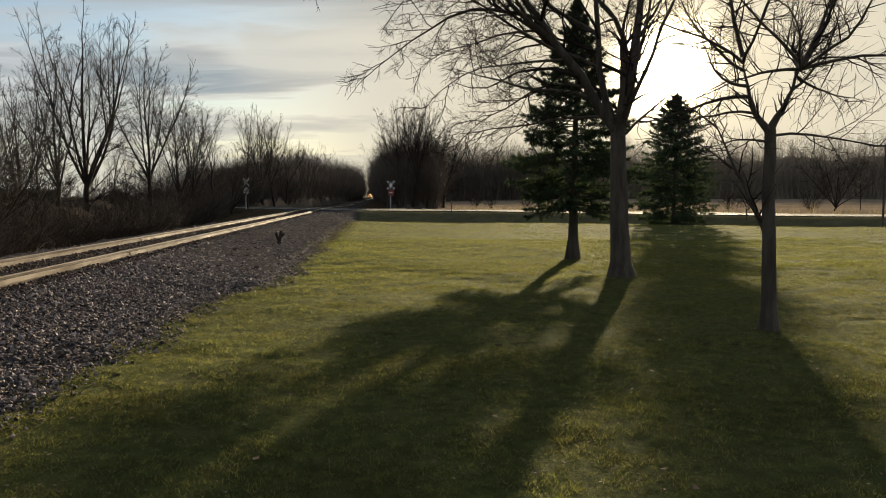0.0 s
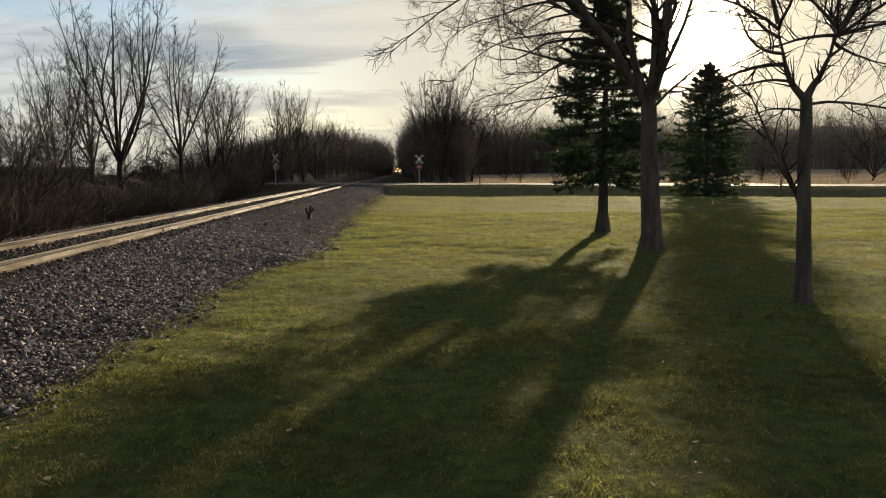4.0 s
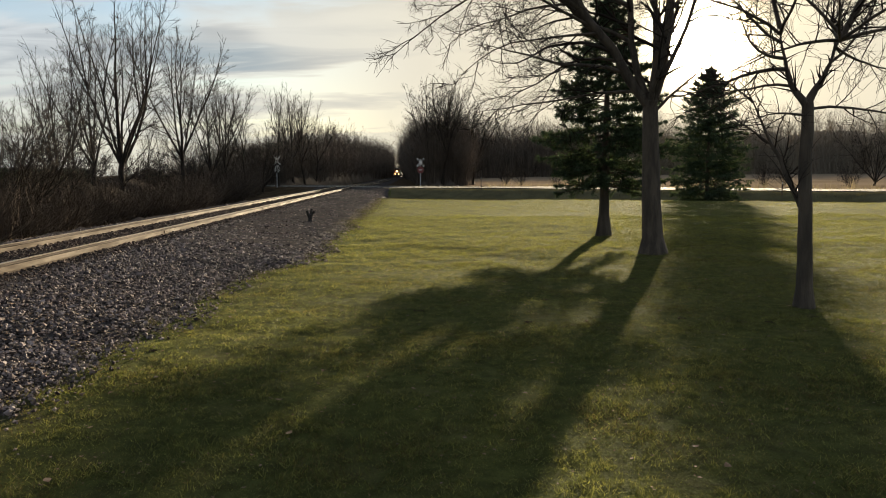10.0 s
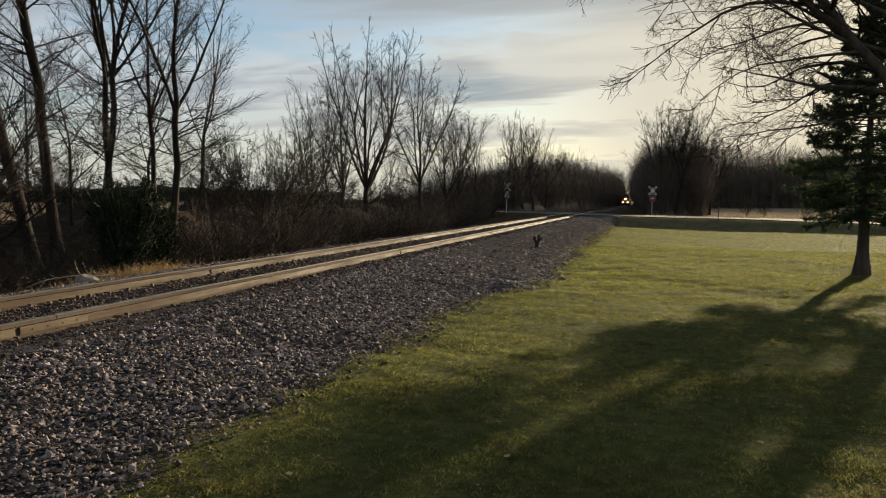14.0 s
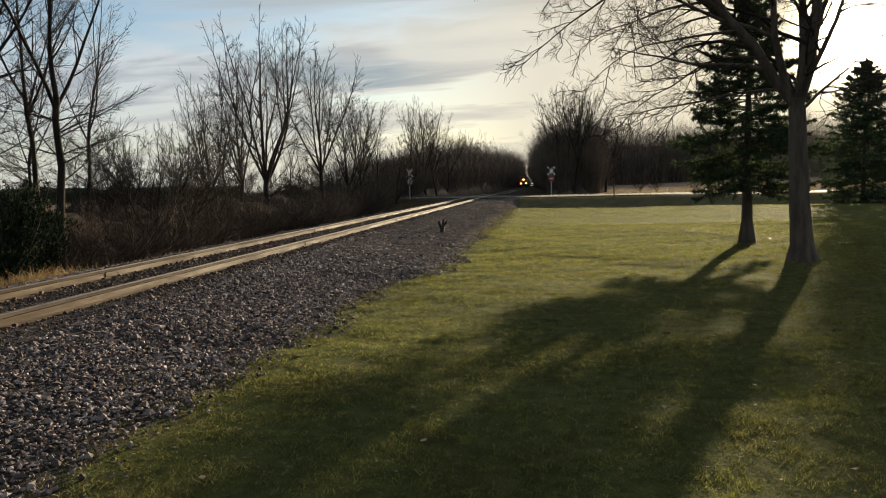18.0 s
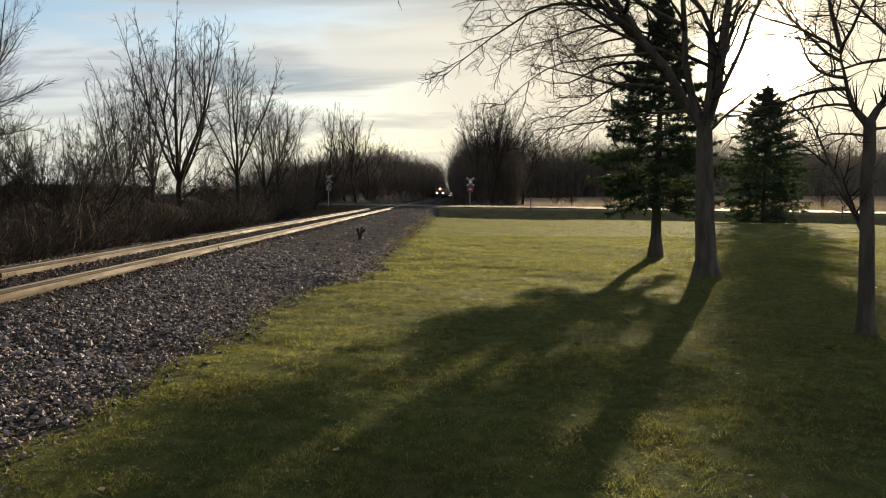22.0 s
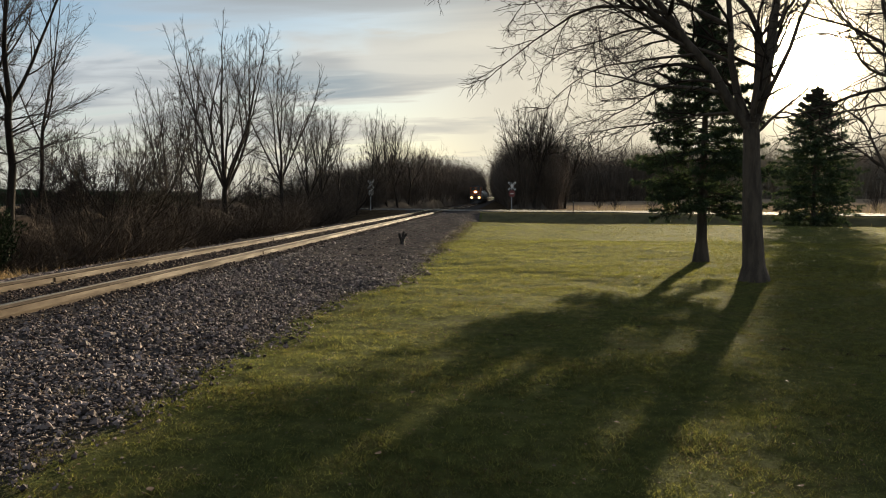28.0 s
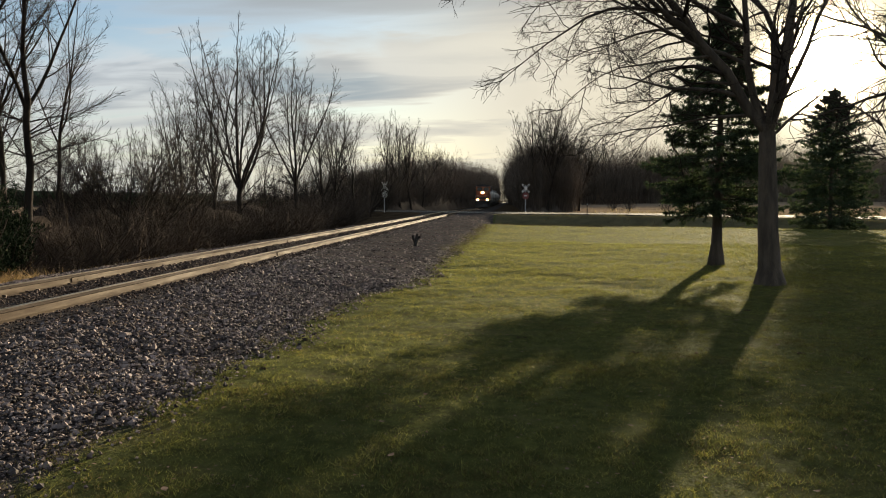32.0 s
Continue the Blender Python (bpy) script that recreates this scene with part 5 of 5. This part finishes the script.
# ---- small things beside the track ----
def build_trackside():
    rng = np.random.default_rng(91)
    # dry grass on the far bank
    for name, n, bearing, far, spread, tall in (("dry_grass", 1500, 36.4, 17.6, (1.7, 0.8), 0.15), ("dry_grass", 160, 27, 24, (2.2, 0.5), 0.1)):
        c = placed(bearing, far).translation
        d = rng.normal(0, 1, (n, 2)) * np.array(spread) * 0.5
        x, y = c.x - 0.1 + d[:, 1], c.y + d[:, 0] * 1.0
        grass(name, np.column_stack([x, y, land(x, y)]), tall, 0.007, M["straw"], "tuft of dry straw-coloured grass by the track", int(bearing), 0.75, "grass")
    # tall dry grass along the field's edge behind the road
    s, u = rng.uniform(2, 85, 5200), 6.5 + rng.exponential(2.2, 5200)
    q = ROAD_AT[None] + s[:, None] * ROAD_WAY + u[:, None] * ROAD_OUT
    q = q[q[:, 0] > 3.0]
    grass("roadside_straw", np.column_stack([q, land(q[:, 0], q[:, 1])]), 0.42, 0.02, M["pale_straw"], "tall pale dry grass behind the road", 77, 0.25)
    log = thing("fallen_limb", pose(-10.3, 12.0, float(land(-10.3, 12.0)) + 0.06, 0, 0, 12), "broken pale fallen limb lying on the bank", "dead branch")
    r2 = np.random.default_rng(5)
    main = run_out(r2, np.array([[0.75, 0.2, 0.12]]), np.array([[-1.0, -0.05, 0.10]]), np.array([1.7]), 9, 0.10, -0.035)
    part("stem", bundle("stem", [(main, (0.015 * np.linspace(1, 0.3, 9))[None], 8)], M["dead"]), None, log)
    # a broken block of pale stone beside it, and a small chip
    for x, y, size, turn, label in ((-9.28, 11.25, (0.42, 0.17, 0.15), -30, "pale wedge-shaped broken stone on the bank"), (-8.95, 12.1, (0.09, 0.05, 0.03), 20, "small white stone chip on the bank")):
        bm = fresh()
        bmesh.ops.create_icosphere(bm, subdivisions=2, radius=1.0)
        for v in bm.verts:
            k = 1.0 + 0.16 * noise.noise(v.co * 1.9 + Vector((x, y, 0))) + 0.05 * noise.noise(v.co * 6.0)
            v.co = Vector((v.co.x * size[0], v.co.y * size[1], max(-0.4, min(0.75, v.co.z)) * size[2] * (1.0 - 0.45 * v.co.x))) * k
        rock = thing("broken_stone", pose(x, y, float(land(x, y)) + size[2] * 0.35, 0, 0, turn), label, "stone")
        part("block", bm, M["chalk"], rock)
    side, side_r = shoots(r2, main, (0.015 * np.linspace(1, 0.3, 9))[None], 9, 0.2, 50, 0.3, 5, 0.12, 0.0, 0.4)
    for i in range(len(side)):
        part("side_branch", bundle("side_branch", [(side[i:i + 1], side_r[i:i + 1], 4)], M["dead"]), None, log)
    # forked black stump on the ballast
    stump = thing("forked_stump", pose(-3.15, 24.4, float(land(-3.15, 24.4)) - 0.02), "short blackened forked stump standing in the ballast", "stump")
    for spec in ((0, 0, 0.26, 0.11), (-26, 180, 0.27, 0.075), (24, 0, 0.25, 0.075), (12, 90, 0.3, 0.07)):
        line, rad = limb(r2, (0, 0, 0.0 if spec[0] == 0 else 0.14), abs(spec[0]), spec[1], spec[2], spec[3], 6, 0.12)
        part("prong", bundle("prong", [(line, np.maximum(rad, spec[3] * 0.6), 8)], M["char"]), None, stump)
    # weeds in the ballast
    for bearing, far in ((13.0, 10.2), (9.6, 16.4), (19, 8.6), (31, 6.6)):
        p = placed(bearing, far).translation
        n = 60
        q = np.column_stack([p.x + rng.normal(0, 0.09, n), p.y + rng.normal(0, 0.09, n)])
        grass("weeds", np.column_stack([q, land(q[:, 0], q[:, 1])]), 0.045, 0.003, M["weed"], "small green weeds growing in the ballast", int(far * 7), 0.6, "weeds")


build_trackside()


# ---- road signs and posts ----
def crossbuck(m, label, plate_mat, front):
    """A level-crossing cross on a post, with an octagonal plate below it. It faces -y in its own space."""
    sign = thing("crossing_sign", m, label, "road sign", "crossing signs")
    part("post", rod(fresh(), (0, 0.03, -0.1), (0, 0.03, 3.15), 0.045, sides=8), M["zinc"], sign)
    for k, turn in enumerate((45, -45)):
        bm = box(fresh(), -0.61, 0.61, -0.012, 0.012, -0.09, 0.09, 0.01)
        blade = part("blade", bm, M["white"], sign, "white crossing blade")
        blade.matrix_basis = pose(0, -0.03 - 0.026 * k, 2.75, 0, turn, 0)
        if front:
            for x0, x1 in ((-0.5, -0.2), (0.2, 0.5)):
                bar = part("lettering", box(fresh(), x0, x1, -0.004, 0.0, -0.05, 0.05), M["black"], blade)
                bar.location = (0, -0.013, 0)
    bm = fresh()
    bmesh.ops.create_cone(bm, cap_ends=True, segments=8, radius1=0.41, radius2=0.41, depth=0.02, matrix=pose(0, -0.02, 1.92, 90, 22.5, 0))
    plate = part("plate", bm, plate_mat, sign, "octagonal sign plate")
    if front:
        bar = part("lettering", box(fresh(), -0.2, 0.2, -0.004, 0.0, -0.04, 0.04), M["white"], plate)
        bar.location = (0, -0.036, 1.92)
    return sign


def build_signs():
    x, y = 1.28, 85.0
    crossbuck(pose(x, y, float(land(x, y)), 0, 0, 24), "white level crossing cross above a red octagonal sign", M["red"], True)
    x, y = -13.6, 79.6
    crossbuck(pose(x, y, float(land(x, y)), 0, 0, 150), "weathered grey back of a level crossing cross and plate", M["white"], False)
    for bearing, far, tall in ((-5.4, 62.5, 1.1), (-26.5, 52, 0.9)):
        m = placed(bearing, far)
        post = thing("marker_post", m, "thin dark roadside marker post", "post")
        part("shaft", box(fresh(), -0.04, 0.04, -0.015, 0.015, -0.2, tall, 0.006), M["iron"], post)
        part("reflector", box(fresh(), -0.03, 0.03, -0.022, -0.0151, tall - 0.16, tall - 0.06), M["white"], post)
    m = placed(-34.8, 47.5)
    post = thing("utility_post", m, "slim dark steel post at the roadside", "post")
    part("shaft", rod(fresh(), (0, 0, -0.3), (0, 0, 4.25), 0.06, 0.05), M["iron"], post)
    part("cap", rod(fresh(), (0, 0, 4.25), (0, 0, 4.45), 0.1, 0.03), M["iron"], post)


build_signs()


# ---- the train ----
def wheelset(name, x0, y, parent, r=0.5):
    ws = part(name, rod(fresh(), (-0.75, y, r), (0.75, y, r), 0.085), M["grime"], parent)
    for side in (-1, 1):
        bm = rod(fresh(), (side * 0.69, y, r), (side * 0.82, y, r), r, sides=24)
        rod(bm, (side * 0.66, y, r), (side * 0.69, y, r), r + 0.03, sides=24)
        part("wheel", bm, M["grime"], ws)
    return ws


def bogie(y, axles, parent):
    b = part("bogie", box(fresh(), -1.05, 1.05, y - axles[-1] - 0.6, y + axles[-1] + 0.6, 0.55, 0.8, 0.05), M["grime"], parent, "sooty steel bogie")
    for side in (-1, 1):
        bm = box(fresh(), side * 1.0 - 0.09, side * 1.0 + 0.09, y - axles[-1] - 0.75, y + axles[-1] + 0.75, 0.36, 0.78, 0.05)
        for a in {*axles, *[-q for q in axles]}:
            box(bm, side * 1.0 - 0.15, side * 1.0 + 0.15, y + a - 0.2, y + a + 0.2, 0.3, 0.72, 0.03)
        part("side_frame", bm, M["grime"], b)
    for a in sorted({*axles, *[-q for q in axles]}):
        wheelset("axle", 0, y + a, parent)
    return b


def build_locomotive():
    """A hood diesel, its short nose toward -y, standing on the rails at z = 0; the front coupler is at y = 0."""
    loco = thing("locomotive", Matrix.Identity(4), "orange and black diesel freight locomotive with lit headlights", "locomotive")
    part("underframe", box(fresh(), -1.52, 1.52, 0.75, 21.2, 1.02, 1.42, 0.05), M["dark"], loco)
    part("walkway", box(fresh(), -1.56, 1.56, 0.7, 21.25, 1.42, 1.50, 0.02), M["dark"], loco)
    # snow plough and pilot
    bm = box(fresh(), -1.5, 1.5, 0.55, 0.75, 0.42, 1.45, 0.03)
    part("pilot", bm, M["dark"], loco)
    bm = fresh()
    pts = [(-1.5, 0.55, 0.12), (0, 0.12, 0.12), (1.5, 0.55, 0.12), (-1.45, 0.6, 0.75), (0, 0.4, 0.75), (1.45, 0.6, 0.75), (-1.45, 0.7, 0.12), (1.45, 0.7, 0.12), (-1.45, 0.7, 0.75), (1.45, 0.7, 0.75)]
    vs = [bm.verts.new(p) for p in pts]
    for f in ((0, 1, 4, 3), (1, 2, 5, 4), (6, 8, 9, 7), (0, 3, 8, 6), (2, 7, 9, 5), (3, 4, 5, 9, 8), (0, 6, 7, 2, 1)):
        bm.faces.new([vs[i] for i in f])
    part("snow_plough", bm, M["dark"], loco)
    bm = box(fresh(), -0.14, 0.14, 0.0, 0.75, 0.75, 1.0, 0.04)
    part("coupler", bm, M["grime"], loco)
    for s in (-1, 1):
        bm = fresh()
        for k in range(4):
            box(bm, s * 1.1 - 0.3, s * 1.1 + 0.3, 0.42, 0.68, 0.4 + k * 0.26, 0.44 + k * 0.26)
        part("steps", bm, M["grime"], loco)
        bm = rod(fresh(), (s * 1.45, 0.62, 0.5), (s * 1.45, 0.62, 2.45), 0.022, sides=6)
        rod(bm, (s * 1.45, 0.62, 2.45), (s * 0.55, 0.62, 2.45), 0.022, sides=6)
        rod(bm, (s * 0.55, 0.62, 2.45), (s * 0.55, 0.62, 1.5), 0.022, sides=6)
        part("handrail", bm, M["white"], loco)
    # nose, cab and hoods
    bm = box(fresh(), -1.02, 1.02, 1.5, 3.6, 1.5, 3.3, 0.14)
    part("nose", bm, M["orange"], loco, "orange short nose")
    bm = box(fresh(), -1.04, 1.04, 1.488, 1.53, 1.75, 2.2)
    part("nose_band", bm, M["dark"], loco)
    cab = part("cab", box(fresh(), -1.5, 1.5, 3.3, 5.6, 1.5, 4.42, 0.10), M["orange"], loco, "orange cab")
    bm = fresh()
    rod(bm, (0, 3.2, 3.2), (0, 5.75, 3.2), 2.06, sides=40)
    bmesh.ops.bisect_plane(bm, geom=bm.verts[:] + bm.edges[:] + bm.faces[:], plane_co=(0, 0, 4.56), plane_no=(0, 0, -1), clear_outer=True)
    bmesh.ops.holes_fill(bm, edges=bm.edges[:])
    bmesh.ops.scale(bm, vec=(1.02, 1, 0.55), verts=bm.verts[:], space=Matrix.Translation((0, 0, -4.42)))
    part("cab_roof", bm, M["dark"], loco)
    for s in (-1, 1):
        part("windscreen", box(fresh(), min(s * 0.16, s * 1.18), max(s * 0.16, s * 1.18), 3.285, 3.32, 3.5, 4.15, 0.02), M["glass"], cab)
        part("side_window", box(fresh(), s * 1.495 - 0.02, s * 1.495 + 0.02, 3.7, 5.2, 3.3, 4.05, 0.02), M["glass"], cab)
        part("number_board", box(fresh(), min(s * 0.4, s * 1.1), max(s * 0.4, s * 1.1), 3.26, 3.31, 4.2, 4.4, 0.015), M["black"], cab)
    part("long_hood", box(fresh(), -0.98, 0.98, 5.6, 20.3, 1.5, 4.35, 0.12), M["orange"], loco, "orange engine hood")
    part("hood_stripe", box(fresh(), -0.99, 0.99, 5.62, 20.28, 1.52, 2.1), M["dark"], loco)
    part("dynamic_brake", box(fresh(), -1.15, 1.15, 9.0, 12.0, 3.6, 4.5, 0.08), M["dark"], loco)
    part("radiator", box(fresh(), -1.45, 1.45, 15.8, 20.0, 3.5, 4.65, 0.1), M["dark"], loco)
    for s in (-1, 1):
        for k in range(8):
            part("hood_door", box(fresh(), s * 0.985 - 0.015, s * 0.985 + 0.015, 6.0 + k * 1.15, 7.0 + k * 1.15, 2.15, 3.9, 0.01), M["orange"], loco)
        bm = fresh()
        for k in range(10):
            rod(bm, (s * 1.5, 6 + k * 1.5, 1.5), (s * 1.5, 6 + k * 1.5, 2.5), 0.018, sides=5)
        rod(bm, (s * 1.5, 5.7, 2.5), (s * 1.5, 20.6, 2.5), 0.02, sides=6)
        part("handrail", bm, M["white"], loco)
    part("exhaust_stack", box(fresh(), -0.4, 0.4, 12.8, 13.5, 4.35, 4.6, 0.03), M["grime"], loco)
    bm = fresh()
    for s in (-0.12, 0.0, 0.12):
        rod(bm, (s, 4.3, 4.72), (s, 3.75, 4.75), 0.03, 0.07)
    part("horn", bm, M["grime"], loco)
    bm = rod(fresh(), (0, 7.0, 0.75), (0, 14.2, 0.75), 0.62, sides=20)
    bmesh.ops.scale(bm, vec=(1.9, 1, 0.85), verts=bm.verts[:], space=Matrix.Translation((0, 0, -0.75)))
    part("fuel_tank", bm, M["grime"], loco)
    bogie(4.2, (0.0, 2.0), loco)
    bogie(17.4, (0.0, 2.0), loco)
    # lamps: a twin headlight on the nose and a ditch light at each side of the pilot;
    # the reflector discs are added orange halos, wider than the housings
    housing = part("headlight_housing", box(fresh(), -0.36, 0.36, 1.34, 1.56, 2.92, 3.32, 0.05), M["dark"], loco)
    for s in (-0.11, 0.11):
        part("reflector", rod(fresh(), (s, 1.35, 3.12), (s, 1.33, 3.12), 0.28, sides=20), M["reflector"], housing)
        part("headlight", rod(fresh(), (s, 1.345, 3.12), (s, 1.315, 3.12), 0.15, sides=20), M["headlight"], housing, "bright lit headlight")
    for s in (-0.99, 0.99):
        can = part("ditch_light_housing", box(fresh(), s - 0.19, s + 0.19, 0.62, 0.86, 1.45, 1.83, 0.04), M["dark"], loco)
        part("reflector", rod(fresh(), (s, 0.63, 1.64), (s, 0.61, 1.64), 0.29, sides=20), M["reflector"], can)
        part("ditch_light", rod(fresh(), (s, 0.625, 1.64), (s, 0.595, 1.64), 0.16, sides=20), M["ditchlight"], can, "bright lit ditch light")
    return loco


def build_tank_car():
    car = thing("tank_car", Matrix.Identity(4), "grey-white railway tank car with a ladder and walkway", "freight car", "freight cars")
    bm = rod(fresh(), (0, 1.2, 2.55), (0, 14.8, 2.55), 1.48, sides=32)
    for y, s in ((1.2, -1), (14.8, 1)):
        made = bmesh.ops.create_uvsphere(bm, u_segments=32, v_segments=12, radius=1.47, matrix=Matrix.Translation((0, y, 2.55)) @ Matrix.Diagonal((1, 0.42, 1, 1)))
    part("tank", bm, M["tank"], car)
    part("sill", box(fresh(), -0.35, 0.35, 0.3, 15.7, 0.85, 1.25, 0.04), M["grime"], car)
    part("dome", rod(fresh(), (0, 8, 3.9), (0, 8, 4.45), 0.55, sides=24), M["tank"], car)
    bm = box(fresh(), -1.0, 1.0, 6.9, 9.1, 3.98, 4.03)
    part("walkway", bm, M["grime"], car)
    for s in (-1, 1):
        bm = fresh()
        for x in (7.75, 8.25):
            rod(bm, (s * 1.53, x, 0.9), (s * 1.53, x, 3.4), 0.02, sides=6)
            rod(bm, (s * 1.53, x, 3.4), (s * 1.0, x, 4.05), 0.02, sides=6)
        for k in range(8):
            rod(bm, (s * 1.53, 7.75, 1.0 + k * 0.32), (s * 1.53, 8.25, 1.0 + k * 0.32), 0.015, sides=5)
        part("ladder", bm, M["grime"], car)
        bm = fresh()
        for y in (0.6, 15.4):
            rod(bm, (s * 1.4, y, 0.9), (s * 1.4, y, 2.1), 0.02, sides=6)
        rod(bm, (s * 1.4, 0.6, 2.0), (s * 1.4, 15.4, 2.0), 0.02, sides=6)
        part("handrail", bm, M["grime"], car)
    for y in (2.6, 13.4):
        bogie(y, (0.9,), car)
    return car


LOCO = build_locomotive()
CARS = [build_tank_car()]
for _ in range(5):
    CARS.append(copy_thing(CARS[0], Matrix.Identity(4)))


def train_front(t):
    """How far along the line the front of the train is."""
    return 545.0 - 14.2 * t + 0.065 * t * t - 1.0


def train_pose(y, length):
    a, b = float(rail_top(y + 2.5)), float(rail_top(y + length - 2.5))
    return pose(TRACK_X, y, a - 2.5 * (b - a) / (length - 5), math.degrees(math.atan2(b - a, length - 5)), 0, 0)


def motions():
    times = [i * 0.5 for i in range(65)]
    walk(LOCO, [(t, train_pose(train_front(t), 21.8)) for t in times])
    for i, car in enumerate(CARS):
        walk(car, [(t, train_pose(train_front(t) + 22.0 + i * 16.1, 16.0)) for t in times])


motions()
